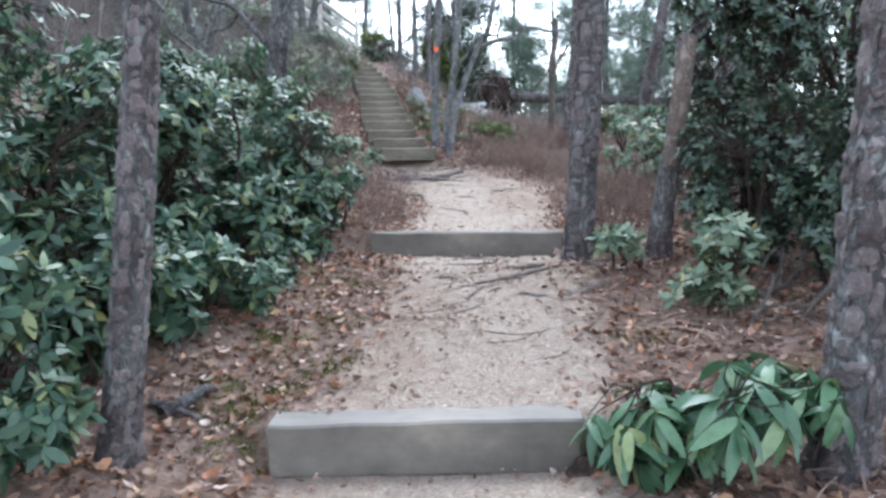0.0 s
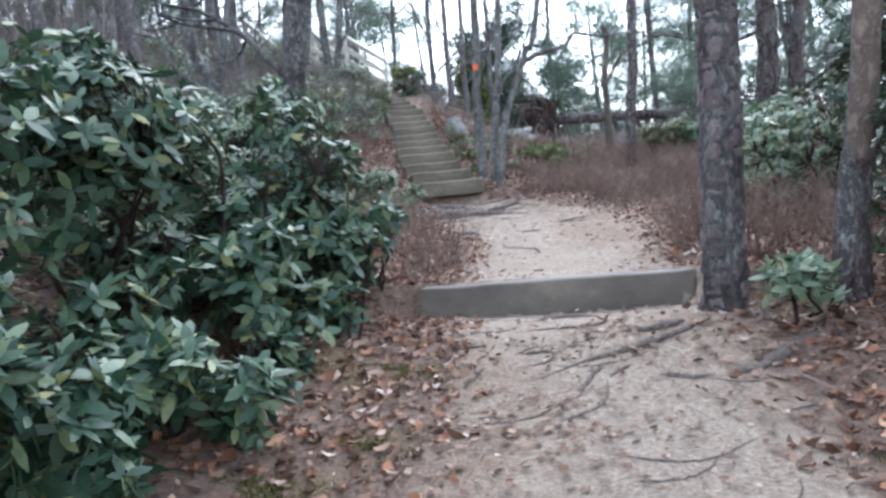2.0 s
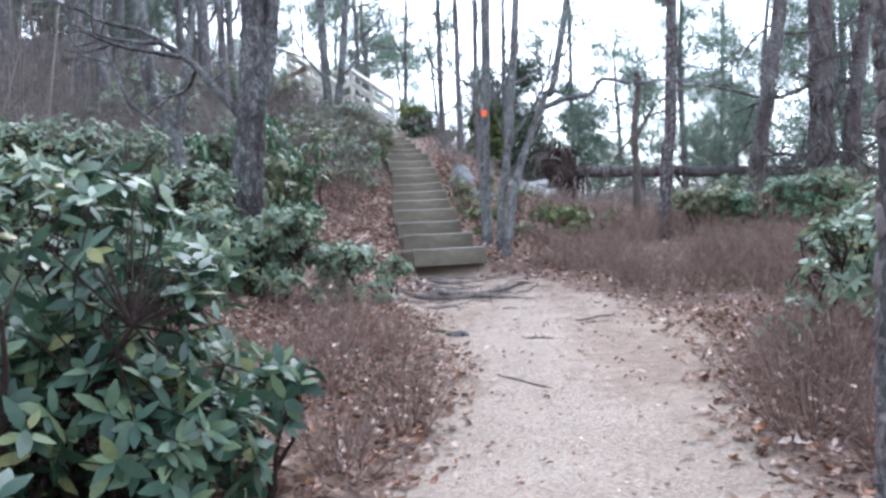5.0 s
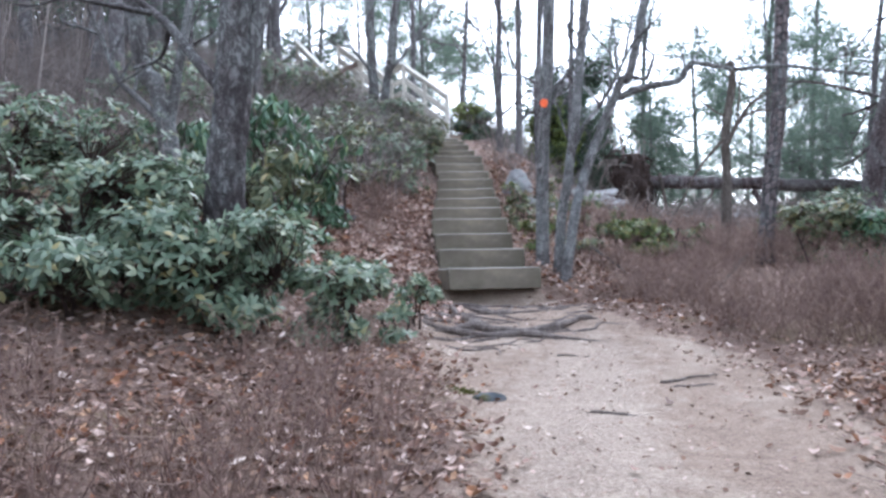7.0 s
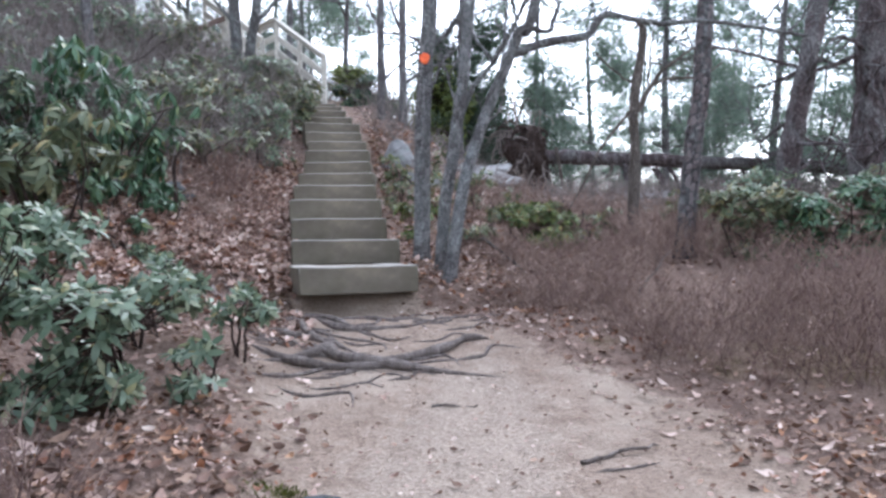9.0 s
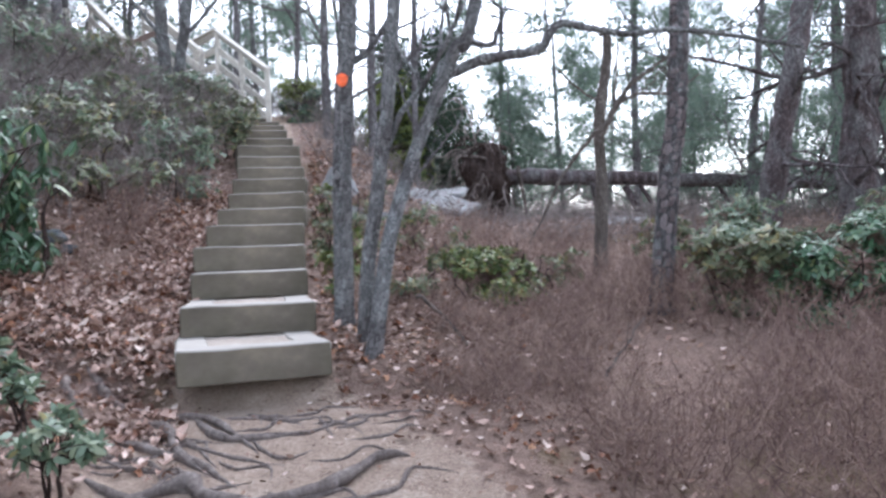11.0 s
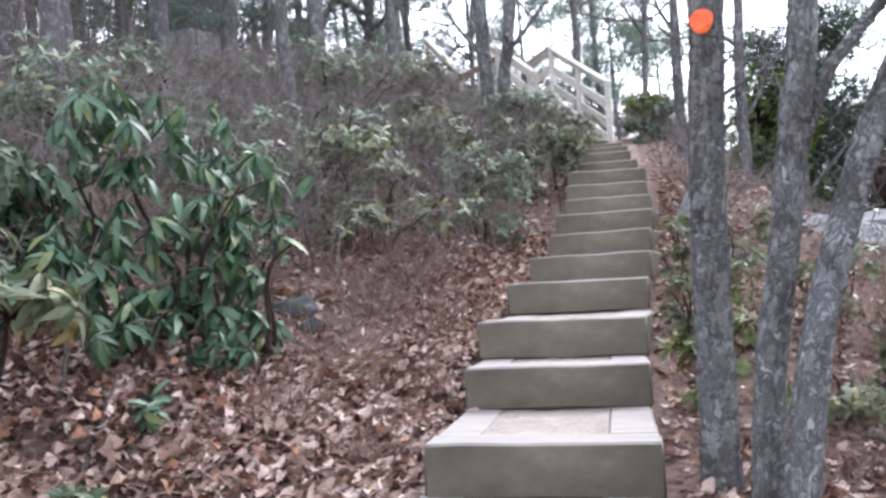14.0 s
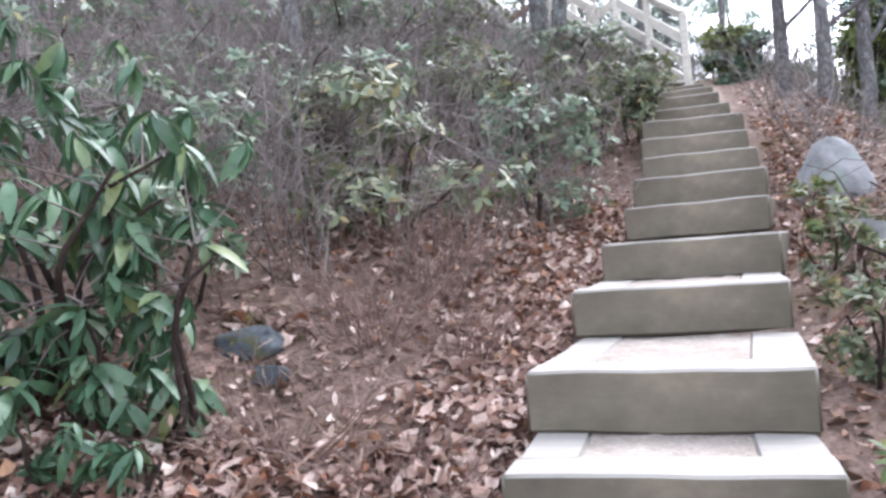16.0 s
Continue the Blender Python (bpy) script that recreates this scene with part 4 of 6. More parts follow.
def evergreen(name, x, y, r, h, tips, leaf, leafm, label, rng, template=PLAIN, whorl=7, tilt=0.25, category="shrub", lift=0.25, flat=1.0, twigm=None, z=None, hollow=0.45, upright=0.6):
    """A broad-leaved shrub: crooked stems, twigs and a leaf whorl at every tip."""
    base = np.array((x, y, land1(x, y) if z is None else z))
    sh = empty(name, base, label, category)
    m = max(5, int(4 + 7 * r + (6 * h if h > 1.4 else 0)))
    C = rng.normal(0, 1, (m, 3))
    C /= np.linalg.norm(C, axis=1)[:, None]
    C *= rng.uniform(0.25, 0.78, (m, 1))
    C[:, 2] = rng.uniform(-0.95, 0.7, m)
    which = rng.integers(0, m, tips)
    D0 = rng.normal(0, 1, (tips, 3)) + np.array((0, 0, 0.35))
    D0 /= np.linalg.norm(D0, axis=1)[:, None]
    rr = rng.uniform(0.28, 0.5, m)[which] * (1 - (1 - hollow) * 0.75 * rng.uniform(0, 1, tips) ** 2)
    out = C[which] + D0 * rr[:, None]
    P = np.stack([out[:, 0] * r, out[:, 1] * r * flat, lift * h + np.clip(out[:, 2] * 0.5 + 0.5, 0.0, 1.25) * h * (1 - lift)], -1)
    twigs = Soup()
    k = max(3, int(r * 9))
    joints = []
    for _ in range(k):
        a = rng.uniform(0, 6.28)
        e = np.array((math.cos(a) * r * rng.uniform(0.2, 0.75), math.sin(a) * r * flat * rng.uniform(0.2, 0.75), h * rng.uniform(0.4, 0.8)))
        s = np.array((e[0] * 0.25, e[1] * 0.25, -0.08))
        pts = curve_pts([s, s * 0.5 + e * 0.3 + rng.normal(0, 0.08 * r, 3), e * 0.7 + rng.normal(0, 0.10 * r, 3), e], 12, 0.006, rng)
        part("stem", Soup().add(*tube(pts, np.linspace(0.008 + 0.008 * h, 0.005, 12), 6, cap=False)).mesh("stem", STEM), sh)
        joints += list(pts[3:])
    joints = np.array(joints)
    near = np.array([joints[np.argmin(((joints - p) ** 2).sum(1) + rng.uniform(0, 0.03, len(joints)))] for p in P])
    stems_soup(twigs, near, P, 0.0045, 0.0022, rng)
    part("twig_work", twigs.mesh("twig_work", twigm or STEM), sh, kind="stuff")
    axis_ = D0 * 0.8 + out * 0.3 + np.array((0, 0, upright)) + rng.normal(0, 0.3, out.shape)
    axis_ /= np.linalg.norm(axis_, axis=1)[:, None]
    A = np.repeat(axis_, whorl, 0)
    Q = np.repeat(P, whorl, 0) - A * rng.uniform(0, 0.3, (len(A), 1)) * leaf
    ref = np.cross(A, np.tile((0.3, 0.9, 0.2), (len(A), 1)))
    ref /= np.linalg.norm(ref, axis=1)[:, None]
    oth = np.cross(A, ref)
    an = np.tile(np.arange(whorl) * math.tau / whorl, len(P)) + rng.normal(0, 0.3, len(A))
    el = tilt + rng.normal(0, 0.28, len(A))
    D = (ref * np.cos(an)[:, None] + oth * np.sin(an)[:, None]) * np.cos(el)[:, None] + A * np.sin(el)[:, None]
    V, F = scatter(template, Q, D, A + rng.normal(0, 0.25, A.shape), leaf * rng.uniform(0.65, 1.2, len(A)))
    part("foliage", Soup().add(V, F).mesh("foliage", leafm), sh, kind="stuff")
    return sh


SEEDLINGS = ((-2.62, 13.15, 0.3, 6), (-2.72, 13.35, 0.34, 7), (-2.5, 12.75, 0.2, 8), (-2.45, 13.3, 0.22, 5))
rng = np.random.default_rng(33)
big = "tall dense mountain laurel with glossy dark green leaves"
low = "low spreading mountain laurel with glossy green leaves"
for x, y, r, h, n in ((-1.75, 4.75, 0.95, 1.35, 800), (-1.2, 5.0, 0.72, 1.25, 380), (-2.6, 6.4, 1.0, 1.05, 700), (-2.7, 3.5, 1.0, 2.0, 1100), (-3.6, 5.0, 1.2, 2.1, 900), (-1.75, 3.2, 0.7, 1.45, 640), (-1.2, 5.7, 0.6, 0.85, 300), (-2.0, 5.6, 0.7, 1.05, 420)):
    evergreen("mountain_laurel", x, y, r, h, n, 0.085, LAUREL if y < 5.4 else PALELAUREL, big, rng, SIMPLE if x < -2.3 else PLAIN, lift=0.1, whorl=6, hollow=0.12)
for x, y, r, h, n in ((-1.08, 1.8, 0.4, 0.95, 300), (-1.2, 2.5, 0.36, 0.55, 200), (-1.15, 3.1, 0.42, 0.62, 240), (-1.0, 3.65, 0.4, 0.5, 170), (-0.82, 4.15, 0.26, 0.3, 40), (-0.62, 4.75, 0.26, 0.42, 46), (-1.7, 2.2, 0.5, 1.1, 330), (-1.25, 3.6, 0.5, 0.62, 200), (-1.5, 2.9, 0.5, 0.8, 230), (-0.75, 3.6, 0.3, 0.36, 60)):
    evergreen("mountain_laurel", x, y, r, h, n, 0.088, LAUREL, low, rng, lift=0.06, whorl=6, hollow=0.15)
for x, y, r, h, n in ((-0.95, 4.4, 0.42, 0.68, 170), (-0.85, 5.15, 0.45, 0.8, 190), (-0.62, 5.55, 0.3, 0.5, 60)):
    evergreen("mountain_laurel", x, y, r, h, n, 0.09, LAUREL, "open mountain laurel with bluish green leaves and bare stems", rng, lift=0.1, whorl=6, hollow=0.1)
for x, y, r, h, n in ((-3.6, 8.6, 1.1, 1.0, 900), (-2.45, 8.75, 0.75, 0.68, 620), (-1.75, 9.15, 0.7, 0.68, 640), (-1.3, 9.6, 0.42, 0.5, 280), (-2.9, 9.5, 0.95, 0.8, 800), (-4.2, 10.3, 1.2, 1.0, 800), (-1.05, 10.0, 0.2, 0.26, 26), (-1.08, 10.85, 0.2, 0.42, 40), (-1.45, 10.4, 0.35, 0.4, 120), (-2.2, 10.7, 0.5, 0.5, 200), (-3.3, 11.2, 0.9, 0.8, 480), (-1.5, 11.4, 0.14, 0.3, 16)):
    evergreen("mountain_laurel", x, y, r, h, n, 0.068, PALELAUREL, "low spreading mountain laurel with dull green leaves", rng, lift=0.08, whorl=6, hollow=0.15)
evergreen("rhododendron", -2.75, 12.0, 0.6, 0.95, 80, 0.12, OLIVE, "upright rhododendron with long green leaves behind the laurels", rng, DROOP, 8, -0.3, lift=0.1, hollow=0.1)
for x, y, r, h, n in ((-3.1, 15.7, 0.85, 0.95, 240), (-2.75, 17.0, 0.6, 0.95, 200), (-4.3, 16.6, 1.2, 1.1, 420), (-2.95, 18.5, 0.55, 1.0, 240), (-5.6, 15.0, 1.2, 1.0, 380), (-3.6, 19.8, 0.8, 1.0, 340), (-5.4, 18.8, 1.2, 1.1, 380), (-3.9, 14.8, 0.8, 0.9, 220), (-6.5, 17.0, 1.3, 1.1, 380), (-3.5, 17.9, 0.7, 0.9, 240), (-4.3, 18.3, 0.8, 0.9, 240), (-2.75, 19.4, 0.45, 0.8, 240), (-3.7, 16.2, 0.8, 0.85, 240), (-3.3, 21.3, 0.6, 0.9, 240), (-4.8, 20.0, 0.9, 1.0, 240)):
    evergreen("mountain_laurel", x, y, r, h, n, 0.075, OLIVE if n == 240 else PALELAUREL, "open leggy laurel thicket with grey stems on the bank", rng, lift=0.06, twigm=GREYTWIG, hollow=0.1, whorl=5)
LONG = leaf_template(7, True, 0.27, 0.42)
for x, y, r, h, n in ((-3.1, 13.45, 0.85, 1.42, 115), (-3.6, 13.15, 0.7, 1.0, 60), (-2.6, 13.55, 0.42, 1.05, 30), (-2.9, 13.05, 0.4, 0.5, 22)):
    evergreen("rhododendron", x, y, r, h, n, 0.138, RHODO, "wild rhododendron with long drooping green leaves", rng, LONG, 8, -0.66, lift=0.05, hollow=0.1, upright=1.5, twigm=GREYTWIG)
evergreen("rhododendron", -3.9, 12.6, 0.6, 0.9, 60, 0.15, RHODO, "wild rhododendron with long drooping green leaves", rng, LONG, 9, -0.8, lift=0.05, hollow=0.1, upright=2.2)
evergreen("rhododendron", 1.22, 1.88, 0.44, 0.42, 52, 0.16, RHODO, "young rhododendron with long bright green leaves by the step", rng, LONG, 10, -0.55, lift=0.1, upright=2.0)
for x, y, r, h, n in ((-3.5, 12.6, 0.45, 0.6, 150), (-3.9, 13.0, 0.5, 0.8, 170), (-3.1, 14.1, 0.35, 0.6, 40), (-2.0, 11.9, 0.22, 0.16, 26), (-1.82, 11.8, 0.16, 0.14, 16), (-2.2, 12.05, 0.2, 0.18, 20)):
    evergreen("mountain_laurel", x, y, r, h, n, 0.08, PALELAUREL, "low mountain laurel beside the rhododendron", rng, lift=0.05, twigm=GREYTWIG, hollow=0.1)
for x, y, h, n in SEEDLINGS:
    evergreen("rhododendron", x, y, 0.16, h, n, 0.095, RHODO, "rhododendron seedling in the leaf litter", rng, LONG, 8, -0.5)
for x, y, r, h, n in ((2.5, 5.2, 0.7, 2.6, 1100), (3.4, 5.5, 0.9, 3.2, 1100), (3.7, 7.6, 1.0, 2.8, 700), (3.0, 3.6, 0.7, 2.2, 700), (2.1, 4.35, 0.45, 0.95, 420), (2.55, 3.95, 0.5, 1.3, 460)):
    evergreen("holly", x, y, r, h, int(n * 1.15), 0.058, HOLLY, "tall dark holly thicket with small leathery leaves", rng, lift=0.05, hollow=0.2)
for x, y, r, h, n in ((1.42, 4.4, 0.22, 0.4, 45), (1.85, 3.75, 0.3, 0.55, 90), (1.8, 7.5, 0.36, 0.85, 46), (2.6, 9.4, 0.6, 0.85, 200), (2.45, 8.1, 0.5, 0.95, 130), (3.2, 8.9, 0.7, 1.05, 260)):
    evergreen("mountain_laurel", x, y, r, h, n, 0.08, PALELAUREL, "small mountain laurel beside the path", rng, lift=0.05)
for x, y, r, h, n in ((0.8, 14.0, 0.4, 0.5, 900), (1.02, 14.1, 0.32, 0.42, 640), (0.6, 13.95, 0.28, 0.36, 520), (0.85, 13.8, 0.3, 0.3, 480)):
    evergreen("sheep_laurel", x, y, r, h, n, 0.048, LOWGREEN, "low rounded yellow-green bush in the brush", rng, lift=0.0, whorl=6, twigm=TWIG, hollow=0.05)
for x, y, r, h, n in ((2.95, 14.7, 0.5, 0.62, 480), (3.4, 14.4, 0.5, 0.6, 460), (3.9, 14.6, 0.6, 0.72, 520), (4.8, 15.0, 1.0, 0.9, 700), (2.7, 16.0, 0.6, 0.5, 240), (5.9, 15.6, 1.2, 1.2, 500), (3.2, 15.6, 0.6, 0.7, 300)):
    evergreen("sheep_laurel", x, y, r, h, int(n * 1.05), 0.055, OLIVE if x < 2.8 else PALELAUREL, "low green laurel bush in the brown brush", rng, lift=0.03, hollow=0.1, twigm=TWIG)
for x, y, r, h, n in ((0.15, 13.9, 0.3, 0.32, 70), (0.45, 14.7, 0.35, 0.35, 80), (1.3, 14.6, 0.3, 0.3, 70), (-0.42, 13.95, 0.2, 0.35, 50), (-0.62, 14.9, 0.22, 0.35, 60), (-0.8, 15.9, 0.25, 0.4, 60), (-0.98, 16.7, 0.22, 0.35, 50), (-0.55, 15.6, 0.35, 0.5, 70), (0.1, 15.2, 0.4, 0.45, 90), (-0.55, 16.8, 0.4, 0.4, 60), (-0.25, 14.6, 0.3, 0.35, 50)):
    evergreen("blueberry_bush", x, y, r, h, n, 0.05, OLIVE if n > 55 else LOWGREEN, "thin olive and russet bush beside the stair", rng, lift=0.1, twigm=TWIG)
evergreen("dark_evergreen", -2.5, 23.9, 0.6, 0.72, 760, 0.085, LAUREL, "dense rounded evergreen bush at the top of the stair", rng, lift=0.0, z=4.72, hollow=0.2)
evergreen("dark_evergreen", -1.95, 24.3, 0.5, 0.55, 420, 0.085, LAUREL, "low dark evergreen bush at the top of the stair", rng, lift=0.0, z=4.72, hollow=0.2)
for x, y, r, h, n in ((2.45, 13.4, 0.45, 0.65, 420), (2.9, 13.1, 0.5, 0.62, 460), (3.4, 13.3, 0.5, 0.72, 460), (3.95, 13.6, 0.5, 0.7, 420)):
    evergreen("mountain_laurel", x, y, r, h, n, 0.062, RHODO if n > 440 else OLIVE, "rounded green laurel at the back of the brush", rng, lift=0.0, hollow=0.05, twigm=TWIG)
evergreen("olive_bush", -2.9, 24.9, 0.6, 0.8, 260, 0.08, YELLOWGREEN, "pale olive bush at the top of the stair", rng, lift=0.0, hollow=0.2)

# ---- boulders ----
def boulder(name, x, y, sx, sy, sz, label, seed, sink=0.3, facets=0, mat=None):
    bm = bmesh.new()
    bmesh.ops.create_icosphere(bm, subdivisions=4, radius=1)
    for v in bm.verts:
        n1 = noise.noise(v.co * 1.1 + Vector((seed, 0, 0)))
        n2 = noise.noise(v.co * 3.5 + Vector((0, seed, 0)))
        v.co *= 1 + 0.35 * n1 + 0.08 * n2
        for q in range(facets):
            cut = Vector((math.sin(seed + 2.4 * q), math.cos(seed * 1.3 + 2.1 * q) - 0.5, 0.5 + 0.4 * math.sin(seed + q))).normalized()
            over = v.co.dot(cut) - 0.64
            if over > 0:
                v.co -= cut * over * 0.9
        v.co = Vector((v.co.x * sx, v.co.y * sy, v.co.z * sz))
    me = bpy.data.meshes.new(name)
    bm.to_mesh(me)
    bm.free()
    me.materials.append(mat or ROCK)
    for p in me.polygons:
        p.use_smooth = True
    ob = tagged(new(name, me), label, "rock" if mat is None or mat is DARKROCK else "soil")
    ob.location = (x, y, land1(x, y) + sz * (1 - 2 * sink))
    return ob


boulder("boulder", -0.96, 17.55, 0.25, 0.3, 0.3, "pale grey lichened boulder beside the stair", 2.0, 0.42, 4)
boulder("mossy_rock", -2.8, 14.18, 0.16, 0.12, 0.085, "dark blue-grey mossy rock half sunk in the bank", 7.0, 0.42, 3, DARKROCK)
boulder("mossy_rock", -2.62, 14.05, 0.13, 0.06, 0.045, "small dark stone beside the mossy rock", 11.0, 0.42, 3, DARKROCK)
boulder("flat_stone", -0.32, 9.2, 0.09, 0.08, 0.03, "flat dark grey stone set in the trodden soil", 5.0, 0.42, 2, DARKROCK)


def slab(x, y, z, sx, sy, sz, turn, tip, label, rng, roll=0):
    bm = beam(sx, sy, sz, rng, 0.02, 0.0, 5)
    k = rng.uniform(0, 40)
    for v in bm.verts:
        q = Vector((v.co.x * 3 + k, v.co.y * 3, v.co.z * 3))
        v.co += 0.06 * Vector((noise.noise(q), noise.noise(q + Vector((7, 0, 0))), 0.5 * noise.noise(q + Vector((0, 7, 0)))))
    me = bpy.data.meshes.new("rock_slab")
    bm.to_mesh(me)
    bm.free()
    me.materials.append(ROCK)
    ob = tagged(new("rock_slab", me), label, "rock")
    ob.matrix_basis = pose(x, y, z, tip, roll, turn)
    return ob


slab(0.22, 18.3, land1(0.22, 18.3) + 0.02, 1.0, 0.6, 0.08, -20, 14, "flat pale rock slab below the fallen tree", rng, 17)
slab(0.36, 18.9, land1(0.36, 18.9) + 0.2, 0.5, 0.45, 0.06, -10, 14, "thin pale rock slab propped on another", rng)
slab(-0.55, 16.6, land1(-0.55, 16.6) - 0.03, 0.5, 0.35, 0.12, 20, 6, "pale flat rock beside the stair", rng, 12)
slab(2.75, 19.0, land1(2.75, 19.0) - 0.03, 0.8, 0.6, 0.08, 5, 14, "flat pale rock slab under the fallen trunk", rng)
slab(-11.8, 21.0, land1(-11.8, 21.0) - 0.1, 4.6, 1.6, 0.5, 8, 10, "long pale rock outcrop on the hill", rng)


# ---- roots ----
def root(keys, r0, r1, rng, label="grey gnarled tree root across the trodden path"):
    keys = np.array([(x, y, land1(x, y)) for x, y in keys])
    c = keys.mean(0)
    pts = curve_pts(keys - c, 26, 0.003, rng)
    f = np.linspace(0, 1, 26)
    r = (1.05 if len(keys) > 3 else 0.65) * (r0 + (r1 - r0) * f) * np.clip(np.minimum(f, 1 - f) * 4, 0.12, 1) * (0.85 + 0.3 * np.sin(f * 9 + rng.uniform(0, 6)) ** 2)
    pts[:, 2] = land(pts[:, 0] + c[0], pts[:, 1] + c[1]) - c[2] + r * (-0.1 + (1.1 if r0 > 0.03 else 0.6) * np.sin(f * math.pi)) - 0.7 * r * (np.abs(f - 0.5) > 0.44)
    me = Soup().add(*tube(pts, r, 10, r0 * 0.1, 0.03, rng.uniform(0, 9))).mesh("tree_root", ROOT)
    ob = tagged(new("tree_root", me), label, "root", "exposed roots on the path")
    ob.location = c
    return ob


rng = np.random.default_rng(44)
for keys, r0, r1 in (([(-1.05, 10.95), (-0.72, 11.24), (-0.57, 11.1), (-0.12, 10.89), (0.35, 10.82)], 0.045, 0.018), ([(-0.5, 11.04), (-0.07, 11.13), (0.14, 11.43), (0.3, 11.46)], 0.035, 0.016),
                     ([(-1.1, 12.1), (-0.8, 11.97), (-0.47, 11.6)], 0.04, 0.022), ([(-1.1, 11.85), (-0.73, 11.62), (-0.3, 11.45)], 0.026, 0.012), ([(-1.6, 12.4), (-1.1, 12.3)], 0.035, 0.02), ([(-1.0, 10.65), (-0.72, 10.91), (-0.55, 11.05)], 0.024, 0.02),
                     ([(-1.25, 12.05), (-1.0, 11.85), (-0.85, 11.6), (-0.6, 11.35)], 0.034, 0.016), ([(-0.95, 12.1), (-0.75, 11.8), (-0.55, 11.75), (-0.3, 11.8)], 0.028, 0.014), ([(-1.3, 11.75), (-1.0, 11.62), (-0.7, 11.45), (-0.45, 11.2)], 0.028, 0.014),
                     ([(-0.55, 11.75), (-0.35, 11.55), (-0.2, 11.6)], 0.02, 0.012), ([(-1.15, 11.2), (-0.85, 11.05), (-0.5, 10.95), (-0.1, 10.98)], 0.032, 0.016), ([(-0.6, 11.0), (-0.2, 11.0), (0.15, 11.12)], 0.022, 0.01), ([(-0.9, 11.3), (-0.65, 11.2), (-0.4, 11.3)], 0.02, 0.012), ([(-0.7, 12.2), (-0.5, 12.0), (-0.25, 12.02)], 0.03, 0.016),
                     ([(-0.28, 12.1), (-0.12, 11.72)], 0.016, 0.008), ([(-1.2, 11.66), (-0.91, 11.8), (-0.6, 11.42)], 0.022, 0.012), ([(-1.75, 12.55), (-1.47, 12.38), (-1.2, 12.22)], 0.05, 0.03), ([(-1.3, 11.4), (-1.0, 11.5), (-0.75, 11.3)], 0.02, 0.01),
                     ([(0.25, 4.15), (0.49, 4.32), (0.7, 4.39), (0.88, 4.49), (1.03, 4.62)], 0.008, 0.019), ([(-0.05, 4.13), (0.05, 4.37)], 0.016, 0.012), ([(0.2, 4.5), (0.36, 4.46)], 0.018, 0.01), ([(0.27, 5.07), (0.43, 5.12), (0.62, 5.03)], 0.018, 0.014),
                     ([(0.41, 3.95), (0.52, 4.24)], 0.012, 0.016), ([(0.97, 4.03), (1.1, 4.08), (1.28, 4.22), (1.5, 4.3)], 0.016, 0.024), ([(0.72, 4.07), (0.8, 4.02), (0.92, 4.05)], 0.02, 0.014), ([(-0.13, 4.61), (0.06, 4.63)], 0.014, 0.01), ([(0.2, 4.81), (0.55, 4.78), (0.62, 4.9)], 0.014, 0.012), ([(0.53, 4.08), (0.64, 4.22)], 0.012, 0.01),
                     ([(0.05, 7.75), (0.4, 7.35)], 0.014, 0.01), ([(0.2, 8.93), (0.48, 8.91)], 0.016, 0.01), ([(0.66, 9.53), (0.95, 9.66)], 0.012, 0.008), ([(0.95, 4.66), (0.8, 4.55), (0.62, 4.6)], 0.035, 0.012), ([(1.2, 4.68), (1.35, 4.45)], 0.035, 0.015)):
    root(keys, r0, r1, rng)
for _ in range(30):
    x, y, a = rng.uniform(-1.35, 0.1), rng.uniform(10.6, 12.1), rng.uniform(-0.7, 0.45)
    d_ = rng.uniform(0.1, 0.24)
    root([(x, y), (x + d_ * math.cos(a), y + d_ * math.sin(a)), (x + 1.7 * d_ * math.cos(a + 0.4), y + 1.7 * d_ * math.sin(a + 0.4)), (x + 2.4 * d_ * math.cos(a), y + 2.4 * d_ * math.sin(a))], rng.uniform(0.007, 0.017), 0.006, rng, "thin grey root in the soil below the stair")
for _ in range(16):
    x, y, a = rng.uniform(-0.1, 1.1), rng.uniform(3.0, 5.2), rng.uniform(-0.5, 0.9)
    d_ = rng.uniform(0.12, 0.3)
    root([(x, y), (x + d_ * math.cos(a), y + d_ * math.sin(a)), (x + 2 * d_ * math.cos(a + 0.5), y + 2 * d_ * math.sin(a + 0.5))], rng.uniform(0.005, 0.01), 0.004, rng, "thin grey rootlet in the trodden soil")


def stick(keys, r, label, rng, mat=DEADWOOD, forks=1):
    keys = np.array([(x, y, land1(x, y) + dz) for x, y, dz in keys])
    S = Soup()
    pts = curve_pts(keys - keys[0], 14, 0.006, rng)
    S.add(*tube(pts, np.linspace(r, r * 0.4, 14), 7))
    for q in (6, 10)[:forks]:
        S.add(*tube(curve_pts([pts[q], pts[q] + rng.normal(0, 0.06, 3) + (pts[-1] - pts[0]) * 0.2 + np.array((0, 0, 0.03))], 5, 0.004, rng), np.linspace(r * 0.5, r * 0.25, 5), 5))
    ob = tagged(new("fallen_stick", S.mesh("fallen_stick", mat)), label, "stick")
    ob.location = keys[0]
    return ob


